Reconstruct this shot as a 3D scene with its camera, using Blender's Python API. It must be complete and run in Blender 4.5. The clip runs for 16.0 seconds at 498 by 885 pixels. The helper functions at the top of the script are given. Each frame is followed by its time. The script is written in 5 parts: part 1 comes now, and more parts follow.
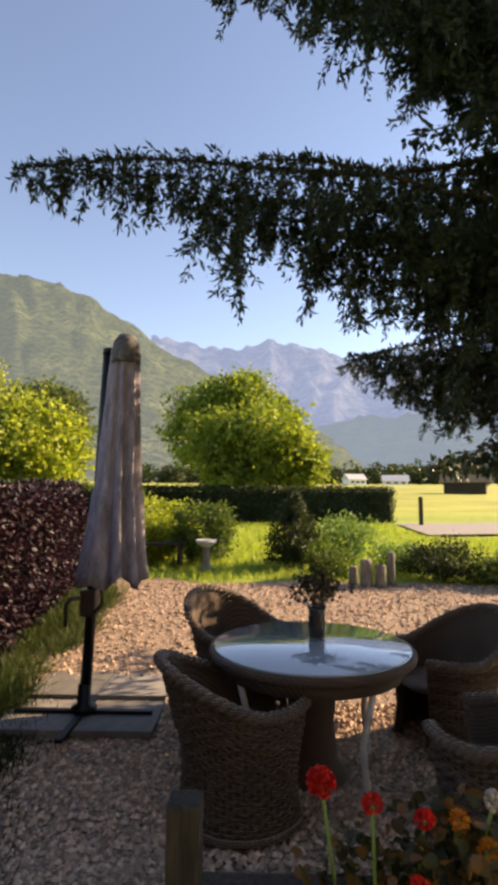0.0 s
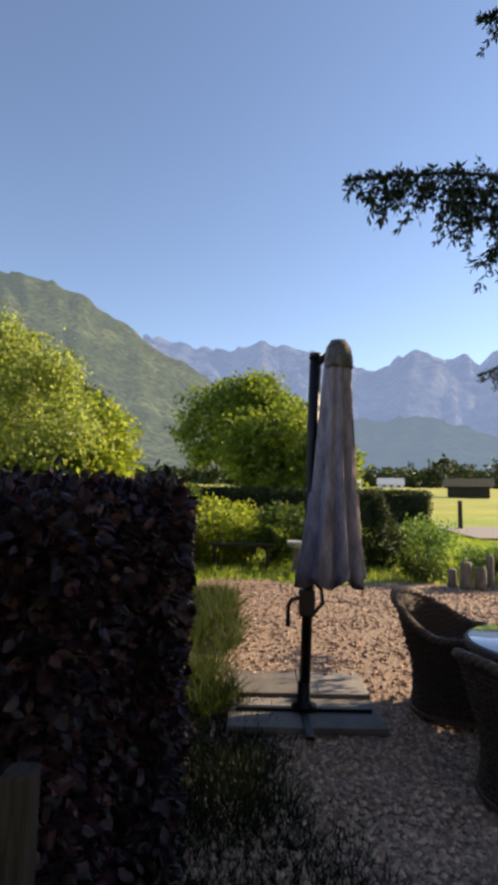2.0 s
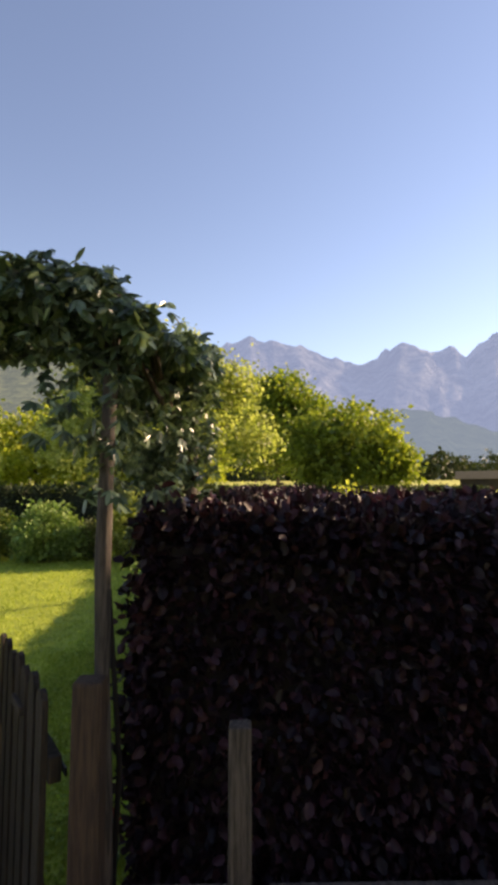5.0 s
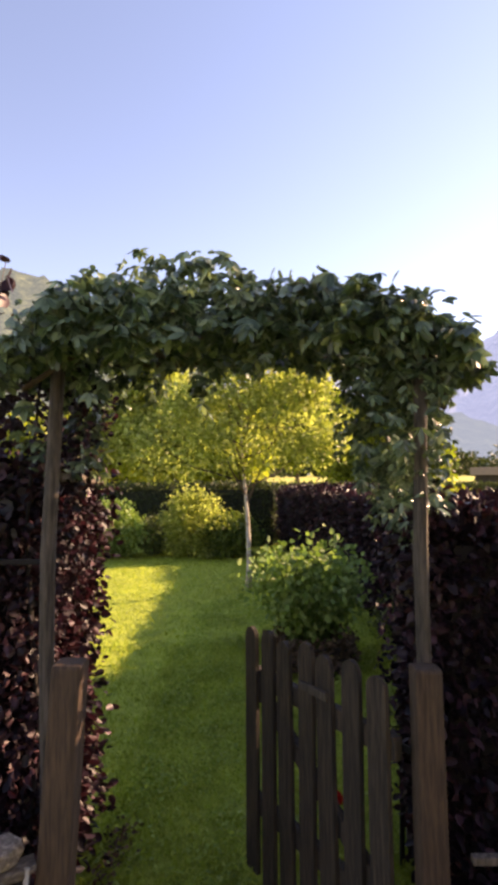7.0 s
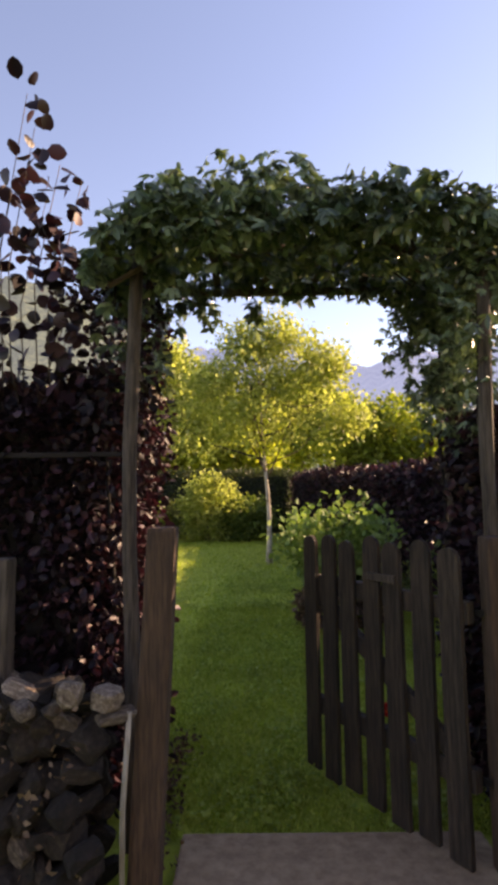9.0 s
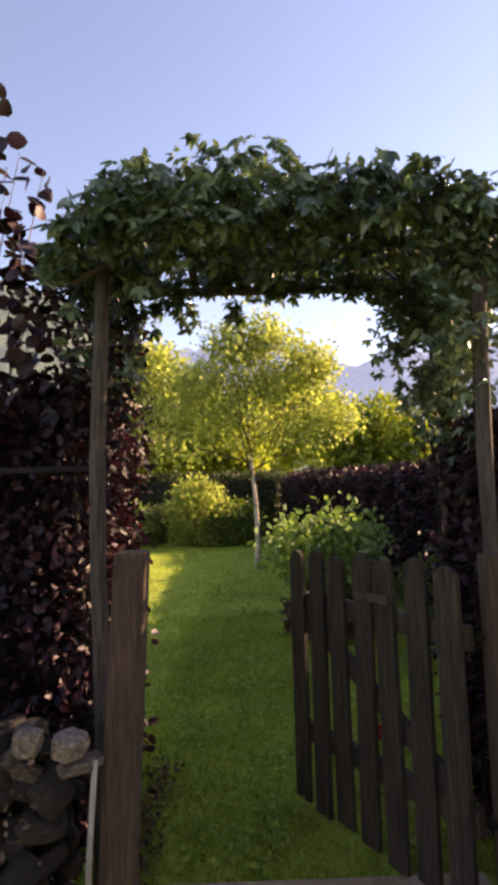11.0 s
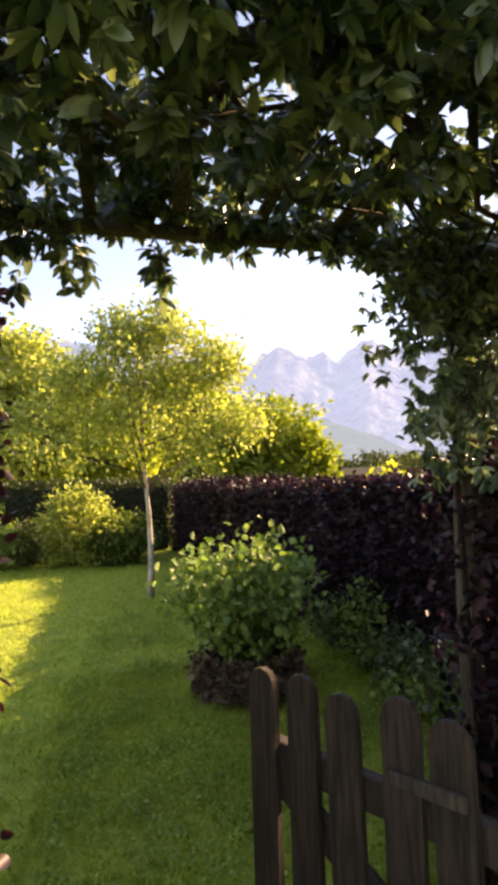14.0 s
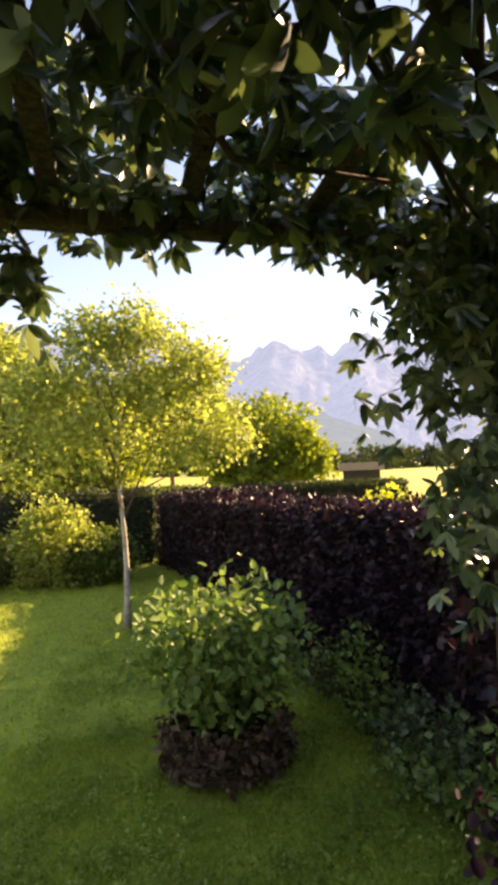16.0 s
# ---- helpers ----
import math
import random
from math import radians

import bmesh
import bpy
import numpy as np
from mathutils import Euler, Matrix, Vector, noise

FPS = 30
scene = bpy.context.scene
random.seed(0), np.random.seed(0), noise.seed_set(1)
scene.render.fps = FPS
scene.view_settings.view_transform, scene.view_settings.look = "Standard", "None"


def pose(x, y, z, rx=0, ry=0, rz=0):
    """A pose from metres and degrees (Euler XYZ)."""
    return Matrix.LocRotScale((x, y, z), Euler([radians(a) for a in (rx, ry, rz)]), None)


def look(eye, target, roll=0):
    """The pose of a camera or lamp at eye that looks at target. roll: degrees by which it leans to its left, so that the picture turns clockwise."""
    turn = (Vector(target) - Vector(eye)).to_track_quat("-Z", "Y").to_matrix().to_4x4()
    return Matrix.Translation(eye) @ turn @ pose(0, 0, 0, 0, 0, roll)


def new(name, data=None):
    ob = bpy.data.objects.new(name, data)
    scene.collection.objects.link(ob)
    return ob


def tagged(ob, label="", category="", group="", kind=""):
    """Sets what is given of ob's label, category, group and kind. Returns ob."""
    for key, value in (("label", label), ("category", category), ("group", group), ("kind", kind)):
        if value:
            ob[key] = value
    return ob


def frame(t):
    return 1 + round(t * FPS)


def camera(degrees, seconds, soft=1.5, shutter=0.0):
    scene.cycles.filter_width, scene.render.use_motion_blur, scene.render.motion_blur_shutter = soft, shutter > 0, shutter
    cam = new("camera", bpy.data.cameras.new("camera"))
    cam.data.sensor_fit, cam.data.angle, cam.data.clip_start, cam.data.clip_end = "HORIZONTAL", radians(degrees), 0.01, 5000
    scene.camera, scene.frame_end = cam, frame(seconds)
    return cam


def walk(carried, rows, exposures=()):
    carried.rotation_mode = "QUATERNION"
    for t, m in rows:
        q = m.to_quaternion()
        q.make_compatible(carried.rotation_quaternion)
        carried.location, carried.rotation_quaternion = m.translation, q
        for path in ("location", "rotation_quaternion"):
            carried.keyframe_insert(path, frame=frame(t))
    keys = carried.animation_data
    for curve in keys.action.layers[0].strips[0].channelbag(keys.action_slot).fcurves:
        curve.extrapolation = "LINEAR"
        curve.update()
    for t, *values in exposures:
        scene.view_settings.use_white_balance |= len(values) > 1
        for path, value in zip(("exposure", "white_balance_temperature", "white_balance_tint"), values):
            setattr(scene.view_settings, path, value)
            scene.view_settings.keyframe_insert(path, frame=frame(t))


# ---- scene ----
cam = camera(49.5, 16.0, soft=4.5)
PATH = [
    (0, (2.209, 2.318, 1.603), (2.157, 4.307, 1.805), 0.3),
    (0.5, (1.81, 2.299, 1.638), (1.756, 4.289, 1.832), 0.5),
    (1, (1.374, 2.323, 1.644), (1.333, 4.313, 1.842), 0.5),
    (1.5, (0.989, 2.278, 1.624), (0.967, 4.267, 1.832), 0.5),
    (2, (0.533, 2.206, 1.593), (0.516, 4.195, 1.8), 1.0),
    (2.5, (0.068, 2.156, 1.603), (0.06, 4.146, 1.81), 1.3),
    (3, (-0.369, 2.05, 1.638), (-0.362, 4.04, 1.836), 0.8),
    (3.2, (-0.546, 1.994, 1.646), (-0.539, 3.984, 1.841), 1.0),
    (5.3, (-2.502, 1.707, 1.721), (-2.478, 3.698, 1.912), -0.4),
    (5.5, (-2.616, 1.674, 1.731), (-2.592, 3.665, 1.917), -0.4),
    (6, (-2.903, 1.595, 1.748), (-2.879, 3.587, 1.929), -0.2),
    (6.5, (-3.164, 1.595, 1.723), (-3.148, 3.586, 1.906), -0.6),
    (7, (-3.373, 1.593, 1.741), (-3.369, 3.585, 1.919), -0.4),
    (7.5, (-3.503, 1.466, 1.7), (-3.497, 3.457, 1.886), -0.6),
    (8, (-3.572, 1.392, 1.579), (-3.572, 3.383, 1.768), -0.3),
    (8.5, (-3.635, 1.481, 1.395), (-3.633, 3.471, 1.59), -0.9),
    (8.7, (-3.655, 1.501, 1.291), (-3.659, 3.491, 1.494), -0.6),
    (10.8, (-3.614, 1.646, 1.284), (-3.601, 3.636, 1.486), -1.6),
    (11, (-3.614, 1.688, 1.346), (-3.578, 3.677, 1.55), -1.5),
    (11.5, (-3.626, 1.8, 1.487), (-3.524, 3.786, 1.699), -1.6),
    (12, (-3.7, 1.952, 1.484), (-3.555, 3.935, 1.698), -1.6),
    (12.5, (-3.74, 2.169, 1.449), (-3.532, 4.147, 1.663), -1.3),
    (13, (-3.74, 2.39, 1.503), (-3.39, 4.348, 1.714), -1.3),
    (13.5, (-3.753, 2.556, 1.533), (-3.322, 4.499, 1.726), -1.4),
    (14, (-3.735, 2.731, 1.579), (-3.274, 4.668, 1.766), -1.8),
    (14.5, (-3.654, 2.878, 1.658), (-3.186, 4.814, 1.839), -1.7),
    (15, (-3.615, 3.019, 1.697), (-3.145, 4.955, 1.874), -1.6),
    (15.5, (-3.554, 3.171, 1.776), (-3.081, 5.106, 1.95), -2.3),
    (16, (-3.447, 3.304, 1.868), (-2.974, 5.24, 2.033), -2.4),
]
walk(cam, [(t, look(eye, target, roll)) for t, eye, target, roll in PATH],
     exposures=((0, 1.27, 8000, 21), (0.5, 1.14, 7400, 18), (1.5, 0.9, 6900, 17), (3.2, 0.82, 6900, 18), (5.4, 1.2, 8200, 26), (6.2, 1.58, 8800, 28), (7.0, 1.74, 8400, 35), (8.0, 1.84, 8400, 35), (8.5, 1.52, 8400, 34), (11, 1.62, 8400, 34), (12.0, 1.76, 8600, 34), (12.7, 2.08, 9100, 32), (13.5, 2.0, 9200, 30), (14.5, 1.9, 9200, 29), (16, 1.84, 9300, 28)))

# ---- light ----
SUN_AZ, SUN_EL = radians(66), radians(27)
world = bpy.data.worlds.new("sky")
scene.world = world
world.use_nodes = True
wn = world.node_tree
sky = wn.nodes.new("ShaderNodeTexSky")
sky.sky_type, sky.sun_disc = "NISHITA", False
sky.sun_elevation, sky.sun_rotation = SUN_EL, SUN_AZ
sky.altitude, sky.air_density, sky.dust_density, sky.ozone_density = 600, 1.0, 0.12, 1.6
wn.nodes["Background"].inputs[1].default_value = 0.12
wn.links.new(sky.outputs[0], wn.nodes["Background"].inputs[0])
to_sun = Vector((math.sin(SUN_AZ) * math.cos(SUN_EL), math.cos(SUN_AZ) * math.cos(SUN_EL), math.sin(SUN_EL)))
sun = new("sun", bpy.data.lights.new("sun", "SUN"))
sun.data.energy, sun.data.angle, sun.data.color = 5.0, radians(0.5), (1.0, 0.84, 0.58)
sun.matrix_world = look(to_sun * 60, (0, 0, 0))
rng = np.random.default_rng(7)


# ---- materials ----
def material(name, rough=0.8, metal=0.0):
    m = bpy.data.materials.new(name)
    m.use_nodes = True
    b = m.node_tree.nodes["Principled BSDF"]
    b.inputs["Roughness"].default_value, b.inputs["Metallic"].default_value = rough, metal
    return m, m.node_tree, b


def ramp(nt, src, stops):
    r = nt.nodes.new("ShaderNodeValToRGB")
    while len(r.color_ramp.elements) < len(stops):
        r.color_ramp.elements.new(0.5)
    for e, (at, col) in zip(r.color_ramp.elements, stops):
        e.position, e.color = at, (*col, 1)
    nt.links.new(src, r.inputs[0])
    return r.outputs[0]


def tex(nt, scale, detail=4, rough=0.6, stretch=(1, 1, 1), kind="ShaderNodeTexNoise"):
    c = nt.nodes.new("ShaderNodeTexCoord")
    mp = nt.nodes.new("ShaderNodeMapping")
    mp.inputs["Scale"].default_value = stretch
    nt.links.new(c.outputs["Object"], mp.inputs[0])
    n = nt.nodes.new(kind)
    n.inputs["Scale"].default_value = scale
    if kind == "ShaderNodeTexNoise":
        n.inputs["Detail"].default_value, n.inputs["Roughness"].default_value = detail, rough
    nt.links.new(mp.outputs[0], n.inputs["Vector"])
    return n


def mixed(nt, fac, a, b, kind="MIX"):
    m = nt.nodes.new("ShaderNodeMix")
    m.data_type, m.blend_type = "RGBA", kind
    for sock, v in ((m.inputs[0], fac), (m.inputs[6], a), (m.inputs[7], b)):
        if isinstance(v, (int, float)):
            sock.default_value = v
        elif isinstance(v, tuple):
            sock.default_value = (*v, 1)
        else:
            nt.links.new(v, sock)
    return m.outputs[2]


def bumped(nt, b, height, strength, dist):
    bp = nt.nodes.new("ShaderNodeBump")
    bp.inputs["Strength"].default_value, bp.inputs["Distance"].default_value = strength, dist
    nt.links.new(height, bp.inputs["Height"])
    nt.links.new(bp.outputs[0], b.inputs["Normal"])


def leaf_material(name, dark, mid, light, trans=0.35, rough=0.5, through_col=None):
    m, nt, b = material(name, rough)
    geo = nt.nodes.new("ShaderNodeNewGeometry")
    col = ramp(nt, geo.outputs["Random Per Island"], [(0.0, dark), (0.55, mid), (1.0, light)])
    big = tex(nt, 1.3, 3)
    col = mixed(nt, 0.45, col, ramp(nt, big.outputs[0], [(0.3, (0.55, 0.55, 0.55)), (0.7, (1.25, 1.25, 1.25))]), "MULTIPLY")
    nt.links.new(col, b.inputs["Base Color"])
    b.inputs["Specular IOR Level"].default_value = 0.25
    t = nt.nodes.new("ShaderNodeBsdfTranslucent")
    nt.links.new(mixed(nt, 0.8, col, through_col or (1.6, 1.5, 0.7), "MULTIPLY"), t.inputs[0])
    mx = nt.nodes.new("ShaderNodeMixShader")
    mx.inputs[0].default_value = trans
    nt.links.new(b.outputs[0], mx.inputs[1])
    nt.links.new(t.outputs[0], mx.inputs[2])
    nt.links.new(mx.outputs[0], nt.nodes["Material Output"].inputs[0])
    return m


def wood_material(name, dark, light, grey=0.0, rough=0.85):
    m, nt, b = material(name, rough)
    g = tex(nt, 9, 6, 0.65, (9, 9, 0.7))
    big = tex(nt, 2.2, 4)
    info = nt.nodes.new("ShaderNodeObjectInfo")
    col = ramp(nt, g.outputs[0], [(0.4, dark), (0.62, light)])
    col = mixed(nt, 0.5, col, ramp(nt, big.outputs[0], [(0.35, (0.35, 0.38, 0.36)), (0.7, (1.3, 1.2, 1.1))]), "MULTIPLY")
    col = mixed(nt, 0.35, col, ramp(nt, info.outputs["Random"], [(0, (0.6, 0.6, 0.6)), (1, (1.3, 1.3, 1.3))]), "MULTIPLY")
    nt.links.new(col, b.inputs["Base Color"])
    bumped(nt, b, g.outputs[0], 0.7, 0.006)
    return m


def stone_material(name, stops, scale=14, rough=0.9, island=False):
    m, nt, b = material(name, rough)
    n = tex(nt, scale, 7, 0.7)
    col = ramp(nt, n.outputs[0], stops)
    src = nt.nodes.new("ShaderNodeNewGeometry").outputs["Random Per Island"] if island else nt.nodes.new("ShaderNodeObjectInfo").outputs["Random"]
    col = mixed(nt, 0.8, col, ramp(nt, src, [(0, (0.35, 0.31, 0.29)), (0.5, (0.85, 0.78, 0.72)), (1, (1.6, 1.5, 1.42))]), "MULTIPLY")
    nt.links.new(col, b.inputs["Base Color"])
    bumped(nt, b, n.outputs[0], 0.6, 0.01)
    return m


def plain_material(name, col, rough=0.6, metal=0.0, scale=6.0, vary=0.35):
    m, nt, b = material(name, rough, metal)
    n = tex(nt, scale, 5)
    lo, hi = tuple(c * (1 - vary) for c in col), tuple(min(1, c * (1 + vary)) for c in col)
    nt.links.new(ramp(nt, n.outputs[0], [(0.3, lo), (0.7, hi)]), b.inputs["Base Color"])
    bumped(nt, b, tex(nt, scale * 9, 4).outputs[0], 0.25, 0.003)
    return m


copper = leaf_material("copper_beech_leaf", (0.007, 0.005, 0.008), (0.023, 0.0125, 0.019), (0.075, 0.033, 0.043), 0.12, 0.48, (1.5, 0.7, 0.8))
copper.node_tree.nodes["Principled BSDF"].inputs["Specular IOR Level"].default_value = 0.26
creeper = leaf_material("creeper_leaf", (0.03, 0.062, 0.034), (0.1, 0.16, 0.09), (0.24, 0.33, 0.2), 0.26, 0.3)
creeper.node_tree.nodes["Principled BSDF"].inputs["Specular IOR Level"].default_value = 0.6
birch_leaf = leaf_material("birch_leaf", (0.16, 0.2, 0.05), (0.3, 0.34, 0.09), (0.46, 0.48, 0.2), 0.55, 0.5, (1.5, 1.6, 0.85))
round_leaf = leaf_material("round_tree_leaf", (0.1, 0.15, 0.022), (0.19, 0.255, 0.035), (0.31, 0.36, 0.07), 0.45)
tall_leaf = leaf_material("tall_tree_leaf", (0.06, 0.11, 0.018), (0.15, 0.22, 0.03), (0.3, 0.36, 0.06), 0.45)
dull_leaf = leaf_material("dull_tree_leaf", (0.06, 0.09, 0.035), (0.1, 0.135, 0.055), (0.17, 0.2, 0.085), 0.35)
shrub_leaf = leaf_material("shrub_leaf", (0.05, 0.09, 0.02), (0.085, 0.14, 0.03), (0.16, 0.21, 0.05), 0.35)
yellow_leaf = leaf_material("yellow_green_leaf", (0.13, 0.18, 0.025), (0.27, 0.32, 0.045), (0.42, 0.45, 0.11), 0.5, 0.5, (1.7, 1.7, 0.7))
bush_leaf = leaf_material("bush_leaf", (0.09, 0.16, 0.04), (0.2, 0.3, 0.08), (0.3, 0.38, 0.13), 0.3, 0.5, (1.3, 1.5, 0.7))
ivy_leaf = leaf_material("ivy_leaf", (0.045, 0.08, 0.035), (0.1, 0.15, 0.07), (0.21, 0.27, 0.15), 0.25, 0.4)
dark_leaf = leaf_material("dark_hedge_leaf", (0.02, 0.035, 0.012), (0.035, 0.055, 0.018), (0.07, 0.09, 0.03), 0.25)
needle = leaf_material("spruce_needle", (0.012, 0.022, 0.012), (0.022, 0.036, 0.018), (0.04, 0.058, 0.026), 0.12, 0.55)
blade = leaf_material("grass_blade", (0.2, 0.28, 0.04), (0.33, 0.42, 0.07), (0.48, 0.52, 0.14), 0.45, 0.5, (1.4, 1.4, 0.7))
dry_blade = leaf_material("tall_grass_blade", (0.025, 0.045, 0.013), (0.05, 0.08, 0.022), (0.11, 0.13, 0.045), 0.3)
# Grass colour taken down to near-black to paint the deep shade by the hedge.
shade_blade = leaf_material("shaded_grass_blade", (0.007, 0.014, 0.005), (0.014, 0.026, 0.008), (0.03, 0.045, 0.014), 0.15)
petal_red = leaf_material("red_petal", (0.5, 0.012, 0.012), (0.65, 0.02, 0.02), (0.75, 0.06, 0.04), 0.3, 0.5, (1.3, 0.6, 0.5))
petal_orange = leaf_material("orange_petal", (0.5, 0.12, 0.01), (0.6, 0.2, 0.02), (0.65, 0.32, 0.05), 0.3)
dried_leaf = leaf_material("dried_flower_leaf", (0.018, 0.018, 0.008), (0.045, 0.04, 0.018), (0.12, 0.085, 0.04), 0.2)
dead_leaf = leaf_material("dead_leaf", (0.06, 0.038, 0.026), (0.14, 0.088, 0.06), (0.28, 0.2, 0.14), 0.15, 0.8)
bark = stone_material("bark", [(0.3, (0.035, 0.026, 0.02)), (0.7, (0.12, 0.09, 0.07))], 20)
white_bark = stone_material("white_bark", [(0.35, (0.2, 0.17, 0.13)), (0.5, (0.55, 0.52, 0.46)), (0.8, (0.75, 0.73, 0.68))], 10)
# Near-black colours that stand in for the shade deep inside foliage.
core_dark = plain_material("inner_shade", (0.012, 0.009, 0.008), 0.95, 0, 8)
core_green = plain_material("inner_shade_green", (0.014, 0.018, 0.008), 0.95, 0, 8)
post_wood = wood_material("post_wood", (0.045, 0.026, 0.018), (0.1, 0.06, 0.038))
gate_wood = wood_material("gate_wood", (0.014, 0.011, 0.008), (0.062, 0.044, 0.031))
# Near-black copy of the fence wood, painting the deep shade some posts stand in.
shaded_post = wood_material("shaded_post_wood", (0.008, 0.006, 0.005), (0.04, 0.028, 0.021))
latch_wood = wood_material("latch_wood", (0.03, 0.025, 0.02), (0.1, 0.08, 0.065))
grey_wood = wood_material("grey_wood", (0.04, 0.032, 0.027), (0.135, 0.108, 0.09))
stone = stone_material("rubble_stone", [(0.34, (0.06, 0.046, 0.036)), (0.52, (0.19, 0.155, 0.125)), (0.7, (0.42, 0.37, 0.31))], 3)
slab_mat = stone_material("slab_concrete", [(0.3, (0.11, 0.105, 0.098)), (0.7, (0.21, 0.2, 0.185))], 9)
sill_mat = stone_material("threshold_stone", [(0.3, (0.15, 0.105, 0.07)), (0.7, (0.33, 0.25, 0.17))], 16)
pebble_mat = stone_material("pebble", [(0.2, (0.36, 0.25, 0.18)), (0.8, (0.66, 0.5, 0.38))], 30, 0.85, True)
gravel_mat = stone_material("gravel_bed", [(0.38, (0.07, 0.048, 0.034)), (0.5, (0.23, 0.165, 0.12)), (0.62, (0.5, 0.39, 0.3))], 38)
soil = plain_material("soil", (0.05, 0.035, 0.025), 0.95, 0, 20)
road_mat = stone_material("pale_road", [(0.3, (0.5, 0.47, 0.43)), (0.7, (0.64, 0.61, 0.57))], 6)
black_metal = plain_material("black_metal", (0.012, 0.012, 0.013), 0.45, 0.6, 12)
pale_metal = plain_material("pale_table_leg", (0.5, 0.48, 0.45), 0.45, 0.0)
cast_mat = plain_material("dark_crank_plastic", (0.03, 0.018, 0.016), 0.5)
pot_mat = plain_material("dark_glazed_pot", (0.02, 0.016, 0.014), 0.25)
terracotta = plain_material("terracotta", (0.22, 0.09, 0.05), 0.85)
wall_mat = plain_material("unseen_wall_plaster", (0.45, 0.42, 0.38), 0.9, 0, 3, 0.12)
roof_mat = plain_material("pale_roof", (0.5, 0.5, 0.52), 0.6, 0, 3, 0.15)
white_wall = plain_material("white_wall", (0.75, 0.74, 0.72), 0.9, 0, 2, 0.1)
dark_glass = plain_material("window_glass", (0.02, 0.025, 0.03), 0.1)


def wicker_material(name, dark, light):
    m, nt, b = material(name, 0.6)
    w1 = tex(nt, 34, kind="ShaderNodeTexWave")
    w1.bands_direction = "Z"
    w2 = tex(nt, 26, kind="ShaderNodeTexWave")
    w2.bands_direction = "DIAGONAL"
    h = mixed(nt, 0.5, w1.outputs[1], w2.outputs[1], "MULTIPLY")
    n = tex(nt, 5, 4)
    col = ramp(nt, h, [(0.15, dark), (0.8, light)])
    col = mixed(nt, 0.5, col, ramp(nt, n.outputs[0], [(0.3, (0.55, 0.55, 0.55)), (0.7, (1.25, 1.2, 1.15))]), "MULTIPLY")
    nt.links.new(col, b.inputs["Base Color"])
    bumped(nt, b, h, 1.0, 0.008)
    return m


wicker = wicker_material("wicker", (0.03, 0.018, 0.011), (0.25, 0.155, 0.095))
wicker_rim = wicker_material("wicker_braid", (0.07, 0.046, 0.03), (0.3, 0.21, 0.14))

glass_mat, nt_, b_ = material("table_glass", 0.05)
b_.inputs["Base Color"].default_value = (0.3, 0.34, 0.38, 1)
b_.inputs["Specular IOR Level"].default_value = 1.0
b_.inputs["Coat Weight"].default_value, b_.inputs["Coat Roughness"].default_value = 1.0, 0.03
bumped(nt_, b_, tex(nt_, 3, 3).outputs[0], 0.05, 0.002)

cloth, nt_, b_ = material("parasol_cloth", 0.85)
n_ = tex(nt_, 13, 7, 0.75, (1, 1, 0.3))
nt_.links.new(ramp(nt_, n_.outputs[0], [(0.3, (0.06, 0.052, 0.062)), (0.44, (0.18, 0.155, 0.19)), (0.56, (0.27, 0.235, 0.28)), (0.7, (0.4, 0.355, 0.41))]), b_.inputs["Base Color"])
bumped(nt_, b_, tex(nt_, 220, 2).outputs[0], 0.25, 0.002)


cap_cloth, nt_, b_ = material("weathered_cap_cloth", 0.9)
n_ = tex(nt_, 18, 7, 0.75)
nt_.links.new(ramp(nt_, n_.outputs[0], [(0.35, (0.03, 0.032, 0.028)), (0.55, (0.12, 0.11, 0.11)), (0.7, (0.28, 0.25, 0.27))]), b_.inputs["Base Color"])
bumped(nt_, b_, n_.outputs[0], 0.4, 0.004)


def field_material():
    m, nt, b = material("grass_ground", 0.9)
    c = nt.nodes.new("ShaderNodeTexCoord")
    sep = nt.nodes.new("ShaderNodeSeparateXYZ")
    nt.links.new(c.outputs["Object"], sep.inputs[0])
    near = ramp(nt, tex(nt, 6, 8, 0.7).outputs[0], [(0.3, (0.17, 0.23, 0.025)), (0.55, (0.3, 0.37, 0.035)), (0.75, (0.42, 0.45, 0.06))])
    far = ramp(nt, tex(nt, 0.09, 6, 0.6, (1, 3, 1)).outputs[0], [(0.3, (0.2, 0.23, 0.03)), (0.5, (0.34, 0.35, 0.045)), (0.7, (0.45, 0.44, 0.08))])
    mr = nt.nodes.new("ShaderNodeMapRange")
    mr.inputs[1].default_value, mr.inputs[2].default_value = 24, 30
    nt.links.new(sep.outputs[1], mr.inputs[0])
    col = mixed(nt, mr.outputs[0], near, far)
    col = mixed(nt, 0.5, col, ramp(nt, tex(nt, 0.5, 4).outputs[0], [(0.3, (0.6, 0.65, 0.6)), (0.7, (1.25, 1.2, 1.1))]), "MULTIPLY")
    nt.links.new(col, b.inputs["Base Color"])
    bumped(nt, b, tex(nt, 40, 4).outputs[0], 0.8, 0.02)
    return m


field_mat = field_material()


